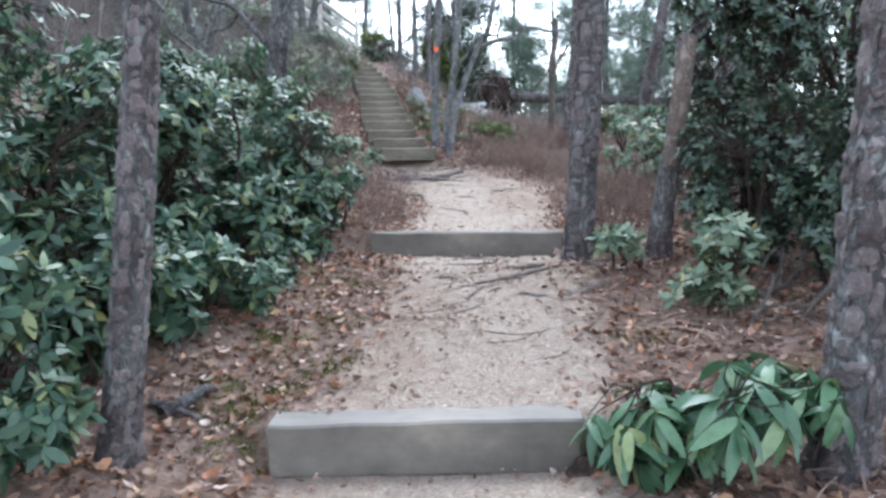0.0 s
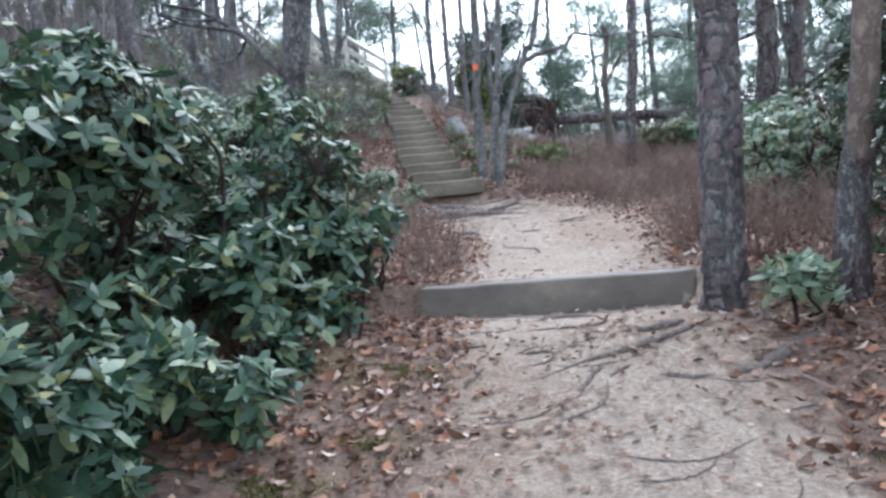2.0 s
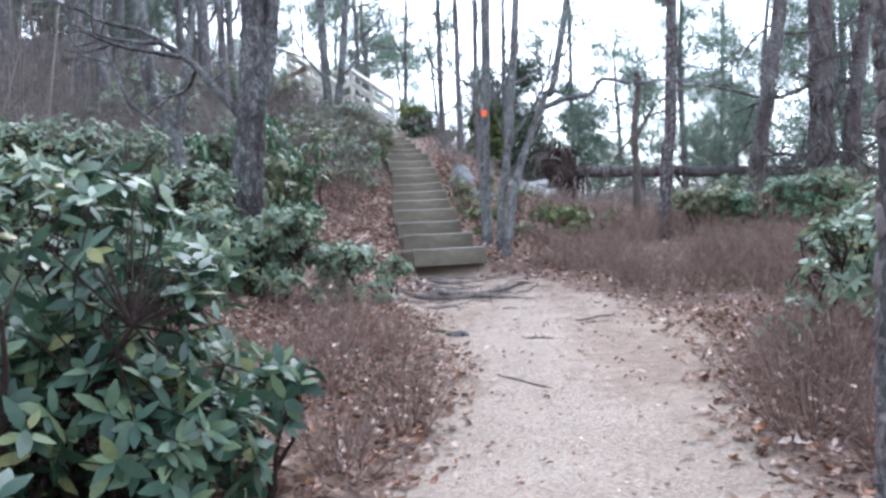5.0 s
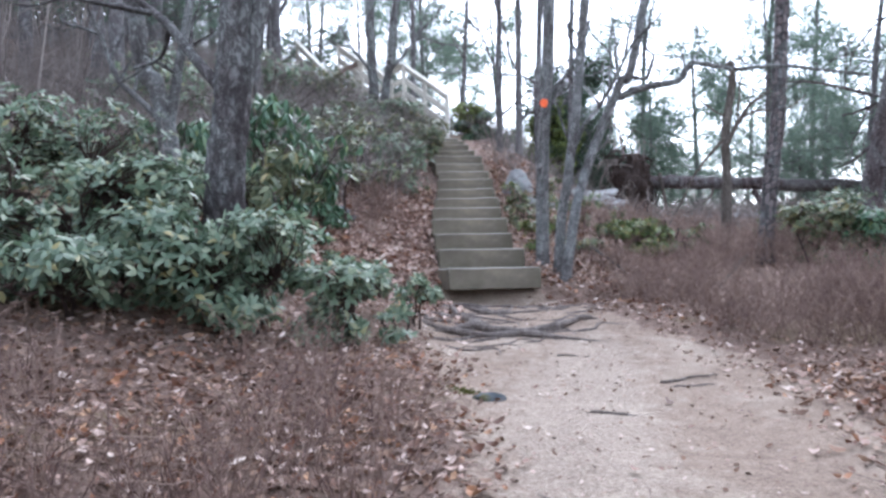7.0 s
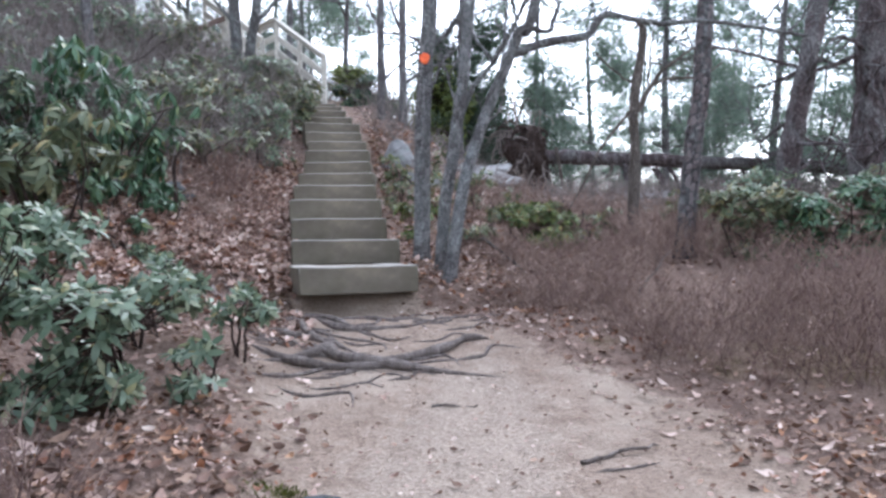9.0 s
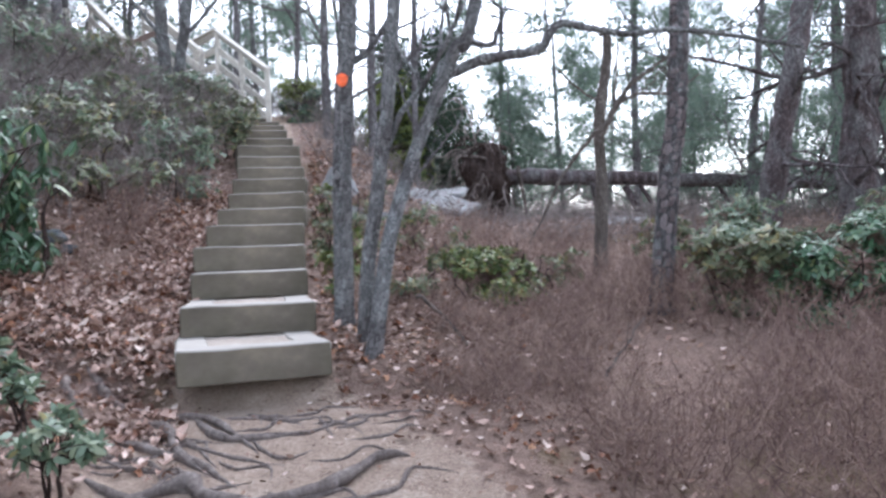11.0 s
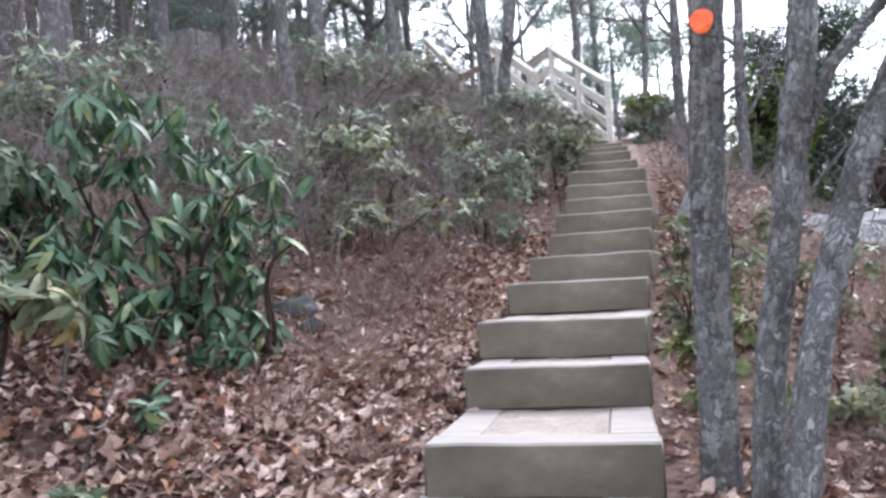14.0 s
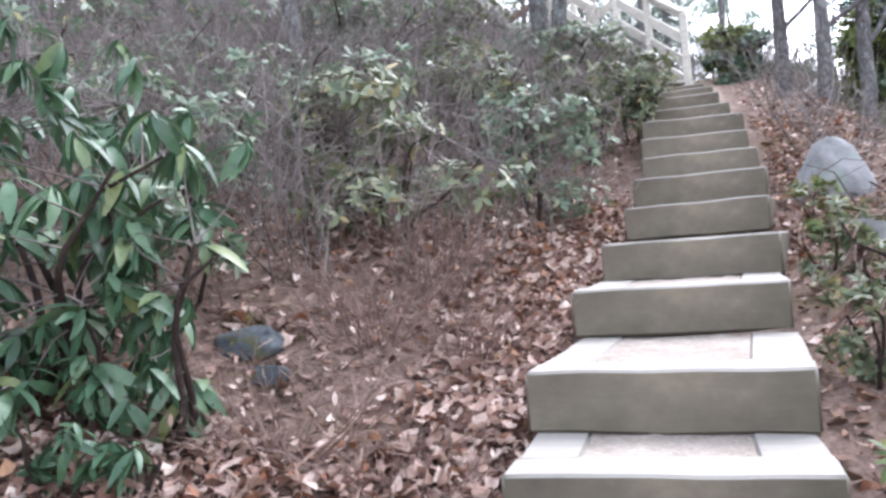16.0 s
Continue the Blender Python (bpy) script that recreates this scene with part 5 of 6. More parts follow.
stick([(0.62, 9.6, 0.012), (0.75, 9.68, 0.02), (0.95, 9.8, 0.012)], 0.012, "dark bent stick lying on bare soil", rng, ROOT, 0)
stick([(0.0, 10.3, 0.008), (0.22, 10.31, 0.008)], 0.008, "thin grey stick lying on bare soil", rng, ROOT, 0)
stick([(0.2, 13.5, 0.12), (0.41, 13.19, 0.06), (0.66, 12.55, 0.02)], 0.02, "pale barkless branch fallen in the brush", rng)
stick([(1.05, 14.1, 0.1), (1.25, 13.6, 0.05)], 0.012, "pale stick in the brush", rng)
stick([(1.32, 12.2, 0.12), (1.6, 12.5, 0.3)], 0.01, "pale stick poking out of the brush", rng)
stick([(-2.86, 12.6, 0.02), (-3.0, 12.75, 0.25), (-3.2, 12.9, 0.5)], 0.012, "pale crooked dead stem under the rhododendron", rng)
stick([(-2.5, 12.4, 0.03), (-2.75, 12.8, 0.1)], 0.014, "grey forked stick in the leaf litter", rng)
stick([(-0.95, 2.6, 0.02), (-0.75, 2.75, 0.25)], 0.008, "thin grey dead twig by the pine", rng)
stick([(-1.72, 12.25, 0.05), (-1.6, 12.05, 0.04), (-1.42, 11.8, 0.0)], 0.03, "thick grey root end in the leaf litter", rng, ROOT, 0)
stick([(-0.78, 2.35, 0.02), (-0.7, 2.5, 0.04), (-0.68, 2.68, 0.01)], 0.035, "dark rotten root lying at the pine's foot", rng, DEEPBARK, 1)
stick([(-0.86, 2.45, 0.01), (-0.72, 2.4, 0.05), (-0.6, 2.38, 0.0)], 0.02, "dark rotten root lying at the pine's foot", rng, DEEPBARK, 1)
for _ in range(26):
    x, y, a = rng.uniform(1.8, 3.0), rng.uniform(3.3, 5.0), rng.uniform(-1.2, 1.2)
    stick([(x, y, 0.02), (x + 0.3 * math.cos(a), y + 0.3 * math.sin(a), rng.uniform(0.02, 0.25)), (x + 0.7 * math.cos(a + 0.3), y + 0.7 * math.sin(a + 0.3), rng.uniform(0.02, 0.3))], rng.uniform(0.006, 0.016), "tangled grey dead stick under the holly", rng)

MOSS = leaf_mat("green_moss", [(0.0, (0.05, 0.055, 0.016)), (0.6, (0.11, 0.115, 0.032)), (1.0, (0.19, 0.18, 0.06))], 0.9, 0.1)
TUFT = leaf_template(3, False, 0.3, 0.3)
for x, y, r in ((-0.66, 2.75, 0.09), (-0.45, 2.55, 0.08), (-0.2, 3.1, 0.07), (-0.5, 2.42, 0.14), (-0.42, 2.2, 0.1), (-0.62, 2.62, 0.1), (-0.36, 2.72, 0.1), (-0.28, 2.95, 0.09), (-0.28, 4.3, 0.14), (-0.3, 3.6, 0.1), (-0.55, 3.3, 0.12), (1.2, 2.6, 0.12), (1.35, 3.3, 0.12), (-2.6, 14.05, 0.08), (-2.85, 14.3, 0.1), (-0.45, 9.25, 0.09)):
    m = int(r * 5200)
    dx, dy = rng.normal(0, r * 0.75, m), rng.normal(0, r * 0.5, m)
    fits = np.array([noise.noise(Vector(((x + a) * 13, (y + b) * 13, 2.0))) > -0.08 for a, b in zip(dx, dy)])
    dx, dy = dx[fits], dy[fits]
    P = np.stack([dx, dy, land(x + dx, y + dy) - land1(x, y) + 0.004], -1)
    m = len(P)
    V, F = scatter(TUFT, P, rng.normal(0, 0.6, (m, 3)) + np.array((0, 0, 0.7)), rng.normal(0, 1, (m, 3)), rng.uniform(0.01, 0.026, m))
    ob = tagged(new("moss_patch", Soup().add(V, F).mesh("moss_patch", MOSS)), "ragged olive-green moss growing beside the trodden path", "moss", kind="stuff")
    ob.location = (x, y, land1(x, y))

# ---- fallen tree with its root plate ----
rng = np.random.default_rng(55)
ft = empty("fallen_tree", (0.95, 20.5, land1(0.95, 20.5)), "uprooted fallen tree with a tall earthy root plate", "fallen tree")
o = np.array(ft.location)
EARTH, en, el_, eb = material("root_earth", 0.97, 0.1)
ev = texnoise(en, el_, 12, 7)
el_.new(ramp(en, el_, ev, [(0.3, (0.022, 0.016, 0.014)), (0.6, (0.06, 0.043, 0.037)), (0.8, (0.12, 0.09, 0.078))]), eb.inputs["Base Color"])
bump(en, el_, eb, ev, 1.0, 0.05)
for x, y, a, h in ((0.9, 2.14, 0.08, 0.05), (0.97, 2.22, 0.1, 0.05)):
    boulder("soil_clump", x, y, a, a * 0.6, h, "clump of dark soil heaped against the timber", 3.0 * x + y, 0.4, 0, EARTH)
bm = bmesh.new()
bmesh.ops.create_icosphere(bm, subdivisions=5, radius=1)
for v in bm.verts:
    k = 1 + 0.45 * noise.noise(v.co * 1.6 + Vector((3, 1, 0))) + 0.2 * noise.noise(v.co * 5)
    v.co = Vector((v.co.x * 0.36 * k, v.co.y * 0.5 * k, v.co.z * 0.58 * k + 0.56))
part_bm("root_plate", bm, EARTH, ft, "torn plate of dark earth and fine roots", True)
trunk_pts = curve_pts([np.array((1.0, 20.5, 3.35)) - o, np.array((2.2, 20.55, 3.3)) - o, np.array((3.6, 20.6, 3.22)) - o, np.array((5.6, 20.8, 3.14)) - o, np.array((8.0, 21.2, 3.0)) - o], 90, 0.003, rng)
part("trunk", Soup().add(*tube(trunk_pts, np.linspace(0.13, 0.10, 90), 20, 0.015, 0.08)).mesh("trunk", PINEBARK), ft)
for a_, b_, r_ in (((2.59, 20.5, 3.2), (2.75, 20.4, 2.45), 0.055), ((3.1, 20.5, 3.15), (3.4, 20.3, 2.4), 0.06), ((3.34, 20.55, 3.15), (3.68, 20.4, 2.4), 0.04), ((2.4, 20.5, 3.2), (2.0, 20.2, 2.9), 0.03), ((1.43, 20.3, 3.5), (1.55, 20.2, 2.45), 0.035), ((4.6, 20.7, 3.15), (4.9, 20.5, 2.3), 0.04)):
    a_, b_ = np.array(a_) - o, np.array(b_) - o
    part("branch", Soup().add(*tube(curve_pts([a_, (a_ + b_) / 2 + rng.normal(0, 0.05, 3), b_], 14, 0.006, rng), np.linspace(r_, r_ * 0.5, 14), 9)).mesh("branch", DEADWOOD if r_ < 0.036 else PINEBARK), ft)
for _ in range(64):
    a = rng.uniform(-0.4, 3.6)
    p = np.array((rng.uniform(-0.3, 0.3), 0.45 * math.cos(a), 0.6 + 0.55 * math.sin(a)))
    S = Soup()
    limb(S, p, (rng.normal(-0.35, 0.5), math.cos(a) + rng.normal(0, 0.4), 0.7 * math.sin(a) + rng.normal(0, 0.3)), rng.uniform(0.35, 0.85), rng.uniform(0.007, 0.026), rng, 2, 5, 0.6, -0.6)
    part("root", S.mesh("root", STEM if rng.random() < 0.6 else ROOT), ft)
lg = empty("fallen_log", (2.2, 20.0, land1(2.2, 20.0) + 0.04), "mossy fallen log on the ground below the trunk", "log")
part("trunk", Soup().add(*tube(curve_pts([(0, 0, 0), (0.7, 0.05, -0.02), (1.5, 0, -0.1)], 30, 0.003, rng), np.linspace(0.07, 0.055, 30), 14, 0.008, 0.06)).mesh("trunk", PINEBARK), lg)

# ---- dry shrubs by the path ----
def dry_shrub(x, y, r, h, n, rng, label="dry leafless blueberry shrub of fine brown twigs"):
    z = land1(x, y)
    sh = empty("blueberry_shrub", (x, y, z), label, "shrub", "leafless shrubs by the path")
    S = Soup()
    a, q = rng.uniform(0, 6.28, n), np.sqrt(rng.uniform(0, 1, n))
    A = np.stack([0.35 * r * q * np.cos(a), 0.35 * r * q * np.sin(a), np.full(n, -0.02)], -1)
    B = np.stack([r * q * np.cos(a), r * q * np.sin(a), h * rng.uniform(0.55, 1.1, n) * (1 - 0.3 * q)], -1) + rng.normal(0, 0.03, (n, 3))
    stems_soup(S, A, B, 0.0035, 0.0015, rng, 0.10)
    for f in (0.45, 0.65, 0.85):
        P = A + (B - A) * f + rng.normal(0, 0.012, A.shape)
        Q = P + (B - A) * 0.3 + rng.normal(0, 0.10, A.shape) * np.array((1, 1, 0.6)) * (h / 0.5)
        stems_soup(S, P, Q, 0.002, 0.001, rng, 0.15)
    part("twig_work", S.mesh("twig_work", TWIG), sh, kind="stuff")
    m = n // 2
    V, F = scatter(PLAIN, B[:m] * rng.uniform(0.2, 0.9, (m, 1)), rng.normal(0, 1, (m, 3)), rng.normal(0, 1, (m, 3)) + np.array((0, 0, 1)), rng.uniform(0.02, 0.05, m))
    part("dead_leaf_work", Soup().add(V, F).mesh("dead_leaf_work", LITTER), sh, kind="stuff")
    return sh


rng = np.random.default_rng(66)
for x, y, r, h, n in ((-0.3, 6.75, 0.34, 0.42, 40), (-0.5, 7.35, 0.34, 0.4, 30), (-0.75, 6.9, 0.36, 0.42, 34), (1.42, 6.45, 0.4, 0.5, 70), (1.75, 7.1, 0.4, 0.5, 70), (1.6, 5.9, 0.32, 0.42, 60), (1.95, 8.0, 0.45, 0.42, 90), (-0.6, 8.1, 0.35, 0.35, 26), (-1.0, 8.6, 0.4, 0.35, 26), (-0.42, 5.95, 0.28, 0.32, 40), (-0.9, 7.8, 0.4, 0.4, 30), (-2.3, 13.8, 0.4, 0.3, 40), (-2.5, 14.6, 0.45, 0.4, 50), (-2.2, 14.9, 0.35, 0.35, 40), (-1.95, 14.0, 0.3, 0.25, 24), (-2.6, 15.3, 0.4, 0.5, 50), (-1.7, 13.2, 0.25, 0.22, 20), (-2.1, 13.1, 0.3, 0.25, 24)):
    dry_shrub(x, y, r, h, n, rng)

# the wide brown brush right of the path
n = 19000
X, Y = rng.uniform(0.0, 7.0, n), rng.uniform(5.6, 17.0, n)
BRUSH_EDGE = [(5.6, 1.35), (6.5, 1.25), (7.3, 1.3), (8.2, 1.7), (8.8, 2.5), (9.7, 3.0), (10.1, 2.3), (10.6, 1.6), (11.2, 1.15), (11.9, 0.8), (12.4, 0.4), (13.2, 0.2), (15, -0.1), (17, -0.1)]
edge_x = lerp(Y, BRUSH_EDGE) + 0.12 * np.sin(Y * 5)
keep = (X > edge_x) & ((X - 0.8) ** 2 + (Y - 13.95) ** 2 > 0.3) & (np.sin(1.7 * X + 0.9 * Y) * np.sin(1.1 * Y - 1.5 * X) > -0.55) & (rng.uniform(0, 1, n) < np.clip(1.25 - (X - edge_x) * 0.12, 0.35, 1)) & ((Y < 14.2) | (rng.uniform(0, 1, n) < 0.35)) & ((Y > 9.2) | (rng.uniform(0, 1, n) < 0.4)) & ((X < 2.2) | (Y < 12.4) | (rng.uniform(0, 1, n) < 0.4))
X, Y, E_ = X[keep], Y[keep], (X - edge_x)[keep]
Z = land(X, Y)
H_ = rng.uniform(0.16, 0.42, len(X)) * np.clip(0.6 + E_ * 0.8, 0.6, 1) * np.where((X - 0.75) ** 2 + ((Y - 13.4) / 1.4) ** 2 < 0.6, 0.5, 1)
S = Soup()
A = np.stack([X, Y, Z - 0.02], -1)
B = A + np.stack([rng.normal(0, 0.13, len(X)), rng.normal(0, 0.13, len(X)), H_], -1)
stems_soup(S, A, B, 0.0035, 0.0016, rng, 0.10)
for f in (0.35, 0.55, 0.75, 0.9):
    P = A + (B - A) * f + rng.normal(0, 0.02, A.shape)
    Q = P + np.stack([rng.normal(0, 0.10, len(X)), rng.normal(0, 0.10, len(X)), rng.uniform(0.03, 0.18, len(X))], -1)
    stems_soup(S, P, Q, 0.0022, 0.0011, rng, 0.15)
tagged(new("brown_brush", S.mesh("brown_brush", TWIG)), "low leafless purple-brown huckleberry brush", "brush", kind="stuff")

n = 1700
X, Y = rng.uniform(-3.4, -0.2, n), rng.uniform(5.9, 9.3, n)
keep = (X < lerp(Y, [(5.9, -0.95), (7, -0.85), (8, -0.7), (9.3, -1.0)]) - 0.15 * np.sin(Y * 6)) & (Y < lerp(X, [(-3.4, 7.6), (-2, 8.1), (-1.2, 8.9), (-0.5, 8.6)])) & (np.sin(2.3 * X + 1.4 * Y) * np.sin(1.9 * Y - 1.5 * X) > -0.35)
X, Y = X[keep], Y[keep]
A = np.stack([X, Y, land(X, Y) - 0.02], -1)
B = A + np.stack([rng.normal(0, 0.1, len(X)), rng.normal(0, 0.1, len(X)), rng.uniform(0.1, 0.34, len(X))], -1)
S = Soup()
stems_soup(S, A, B, 0.003, 0.0014, rng, 0.10)
for f in (0.3, 0.5, 0.7, 0.9):
    P = A + (B - A) * f + rng.normal(0, 0.012, A.shape)
    Q = P + np.stack([rng.normal(0, 0.09, len(X)), rng.normal(0, 0.09, len(X)), rng.uniform(0.02, 0.14, len(X))], -1)
    stems_soup(S, P, Q, 0.002, 0.001, rng, 0.15)
tagged(new("brown_brush", S.mesh("brown_brush", TWIG)), "low leafless brown brush among the laurels", "brush", kind="stuff")

# grey and brown understorey on the bank
n = 4000
X, Y = rng.uniform(-8.5, -1.6, n), rng.uniform(11.5, 23.0, n)
keep = (X < lerp(Y, [(11, -1.9), (13, -2.7), (15, -2.9), (16, -2.4), (23, -3.4)])) & ((Y > 14.6) | (X < -3.6))
X, Y = X[keep], Y[keep]
A = np.stack([X, Y, land(X, Y) - 0.02], -1)
B = A + np.stack([rng.normal(0, 0.2, len(X)), rng.normal(0, 0.2, len(X)), rng.uniform(0.35, 1.0, len(X))], -1)
S = Soup()
stems_soup(S, A, B, 0.006, 0.0025, rng, 0.12)
for f in (0.35, 0.5, 0.65, 0.8, 0.92):
    P = A + (B - A) * f + rng.normal(0, 0.015, A.shape)
    Q = P + np.stack([rng.normal(0, 0.2, len(X)), rng.normal(0, 0.2, len(X)), rng.uniform(0.0, 0.28, len(X))], -1)
    stems_soup(S, P, Q, 0.003, 0.0015, rng, 0.18)
tagged(new("grey_understorey", S.mesh("grey_understorey", GREYTWIG)), "tangled bare grey-brown twigs on the bank", "brush", kind="stuff")
n = 7000
X, Y = rng.uniform(-14, 6, n), 17 + 23 * rng.uniform(0, 1, n) ** 1.5
keep = (X < lerp(Y, [(17, -4), (23, -4.5), (40, -9)])) | ((X > lerp(Y, [(17, -0.75), (20, -1.75), (23, -2.2), (25, -4), (40, -5)])) & (Y > 16.5))
X, Y = X[keep], Y[keep]
A = np.stack([X, Y, land(X, Y) - 0.02], -1)
tall = np.where((X > -0.9) & (Y < 21.5), 0.4, 1.0)
B = A + np.stack([rng.normal(0, 0.2, len(X)), rng.normal(0, 0.2, len(X)), tall * rng.uniform(0.25, 0.8, len(X))], -1)
S = Soup()
stems_soup(S, A, B, 0.007, 0.003, rng, 0.12)
for f in (0.4, 0.6, 0.8):
    P = A + (B - A) * f
    Q = P + np.stack([rng.normal(0, 0.2, len(X)), rng.normal(0, 0.2, len(X)), tall * rng.uniform(0.0, 0.25, len(X))], -1)
    stems_soup(S, P, Q, 0.004, 0.002, rng, 0.18)
tagged(new("far_brush", S.mesh("far_brush", GREYTWIG)), "bare brown brush over the slopes", "brush", kind="stuff")


# ---- leaf litter ----
RUSSET = leaf_mat("russet_leaf", [(0.0, (0.07, 0.034, 0.022)), (0.4, (0.22, 0.092, 0.052)), (0.75, (0.36, 0.17, 0.095)), (1.0, (0.54, 0.33, 0.2))], 0.65, 0.3, 0.1)
def litter(name, n, box, size, weight, mat, label, rng, template=PLAIN, stand=0.35, rise=0.0):
    X, Y = rng.uniform(box[0], box[1], n), rng.uniform(box[2], box[3], n)
    span = min(1.2, 0.15 * (box[1] - box[0]))
    fade = np.clip(np.minimum(X - box[0], box[1] - X) / span, 0, 1) * np.clip(np.minimum(Y - box[2], box[3] - Y) / 0.6, 0, 1)
    keep = rng.uniform(0, 1, n) < weight(X, Y) * fade
    X, Y = X[keep], Y[keep]
    n = len(X)
    P = np.stack([X, Y, land(X, Y) + rise + rng.uniform(0.004, 0.022, n)], -1)
    a = rng.uniform(0, 6.28, n)
    D = np.stack([np.cos(a), np.sin(a), rng.normal(0, stand * 0.6, n)], -1)
    U = np.stack([rng.normal(0, stand, n), rng.normal(0, stand, n), np.ones(n)], -1)
    V, F = scatter(template, P, D, U, rng.uniform(size[0], size[1], n))
    tagged(new(name, Soup().add(V, F).mesh(name, mat)), label, "leaves", kind="stuff")


def off_path(x, y):
    c = lerp(y, CENTRE)
    stair = (y > 12.2) & (np.abs(x - c) < 0.47)
    w = np.clip(1.02 - trodden(x, y), 0.09, 1) ** 1.9
    bare = np.exp(-((x - c + 1.35) / 0.5) ** 2 - ((y - 14.2) / 1.1) ** 2)
    w = w * (1 - 0.45 * bare)
    patch = 0.6 + 0.4 * np.sin(1.9 * x + 0.8 * y) * np.sin(1.3 * y - 1.1 * x)
    brush = np.clip((x - c - 1.2) / 0.8, 0, 1) * (y > 6)
    return np.where(stair, 0.03, w * patch * (1 - 0.85 * brush))


def oak_leaf(wide, curl, cup):
    """A lobed dry leaf, curled along its length and twisted."""
    V, F = leaf_template(7, False, wide, 0.0)
    lobes = np.repeat((0.75, 0.85, 1.08, 0.82, 1.1, 0.85, 0.9), 2)
    t = V[:, 0].copy()
    V[:, 1] *= lobes
    V[:, 2] = curl * (t - 0.5) ** 2 * 1.6 + cup * V[:, 1] * (t - 0.4) * 3
    return V, F


FLAKE = leaf_template(4, False, 0.52, 0.0)
FLAKE[0][:, 1] *= np.repeat((0.8, 1.1, 0.75, 1.3), 2)
FLAKE[0][:, 2] = 0.5 * (FLAKE[0][:, 0] - 0.5) ** 2 + 1.4 * FLAKE[0][:, 1] * (FLAKE[0][:, 0] - 0.4)
OAKLEAF, CURLED = oak_leaf(0.44, 0.5, 0.9), oak_leaf(0.38, -0.8, -1.2)
rng = np.random.default_rng(77)
litter("leaf_litter", 95000, (-5.0, 5.0, -2.0, 23.0), (0.022, 0.075), lambda x, y: off_path(x, y) * np.clip(0.3 + (y - 4.6) * 0.28, 0.3, 1) * np.clip(1.6 - np.abs(x) * 0.3, 0.3, 1), LITTER, "dry brown and tan oak leaves on the forest floor", rng, FLAKE, 0.45)
litter("old_leaf_litter", 85000, (-5.0, 5.0, -2.0, 20.0), (0.018, 0.06), off_path, DARKLITTER, "old brown broken leaves matted on the forest floor", rng, FLAKE, 0.6)
def drift(x, y):
    c = lerp(y, CENTRE)
    heap = 0.3 + 0.6 * np.sin(2.1 * x - 1.3 * y + 2) * np.sin(1.4 * y + 0.8 * x) + 0.75 * np.exp(-((y - 12.9) / 0.7) ** 2) + 0.6 * np.exp(-((x - c + 0.8) / 0.3) ** 2) * (y > 14)
    bare = np.exp(-((x - c + 1.35) / 0.5) ** 2 - ((y - 14.2) / 1.1) ** 2) + np.exp(-((x + 1.7) / 0.4) ** 2 - ((y - 12.1) / 0.35) ** 2)
    return np.where(x < c - 0.5, np.clip(heap - bare, 0.04, 1), 0)


for tmpl, num, mat in ((OAKLEAF, 20000, LITTER), (CURLED, 13000, LITTER), (CURLED, 6500, RUSSET)):
    litter("leaf_drift", int(num * 1.35), (-3.7, -0.5, 11.2, 17.8), (0.03, 0.115), drift, mat, "deep drift of curled tan oak leaves beside the stair", rng, tmpl, 0.4, 0.014)
def stair_side(x, y):
    c = lerp(y, CENTRE)
    return np.where(x > c + 0.48, np.exp(-np.clip(x - c - 0.6, 0, 9) / 0.7), 0) * (0.65 + 0.35 * np.sin(3.1 * x + 1.7 * y))


def brush_edge(x, y):
    e = lerp(y, BRUSH_EDGE)
    return np.exp(-((x - e + 0.05) / 0.16) ** 2)


for tmpl, num, mat in ((OAKLEAF, 5000, LITTER), (CURLED, 5000, RUSSET), (FLAKE, 7000, DARKLITTER)):
    litter("stair_litter", num, (-2.2, 1.8, 12.2, 20.5), (0.03, 0.1), stair_side, mat, "tan and russet leaves lying along the stair", rng, tmpl, 0.45)
for tmpl, num, mat in ((CURLED, 4200, RUSSET), (OAKLEAF, 2600, LITTER)):
    litter("edge_litter", num // 2, (0.0, 3.0, 10.9, 13.4), (0.025, 0.075), brush_edge, mat, "russet leaves caught along the edge of the brush", rng, tmpl, 0.5)
TWIGLET = (np.array([[0, -0.018, 0], [0.5, -0.015, 0.09], [0.5, 0.012, 0.09], [0, 0.018, 0], [1, -0.008, 0.02], [1, 0.008, 0.02]], float), np.array([[0, 1, 2, 3], [1, 4, 5, 2]]))
litter("twig_litter", 9000, (-3.4, -1.0, 11.6, 17.0), (0.08, 0.28), lambda x, y: np.where(x < lerp(y, CENTRE) - 0.52, 0.75, 0), TWIG, "fine broken twigs lying in the leaf litter", rng, TWIGLET, 0.3)
litter("twig_litter", 2200, (1.2, 3.2, 1.5, 6.5), (0.08, 0.3), lambda x, y: np.clip(1 - 1.4 * trodden(x, y), 0, 1), TWIG, "fine grey broken twigs under the holly", rng, TWIGLET, 0.3)
STRAW = (np.array([[0, -0.012, 0], [1, -0.008, 0.05], [1, 0.008, 0.05], [0, 0.012, 0]], float), np.array([[0, 1, 2, 3]]))
litter("pine_straw", 150000, (-5.0, 4.6, -2.0, 19.0), (0.05, 0.13), off_path, TWIG, "brown pine needles and twig bits on the ground", rng, STRAW, 0.25)
CHIP = leaf_template(3, False, 0.7, 0.1)


def banks(x, y):
    d = np.abs(x - lerp(y, CENTRE))
    return np.clip(1.05 - 1.35 * trodden(x, y), 0, 1) * np.clip(2.4 - d * 0.6, 0, 1)


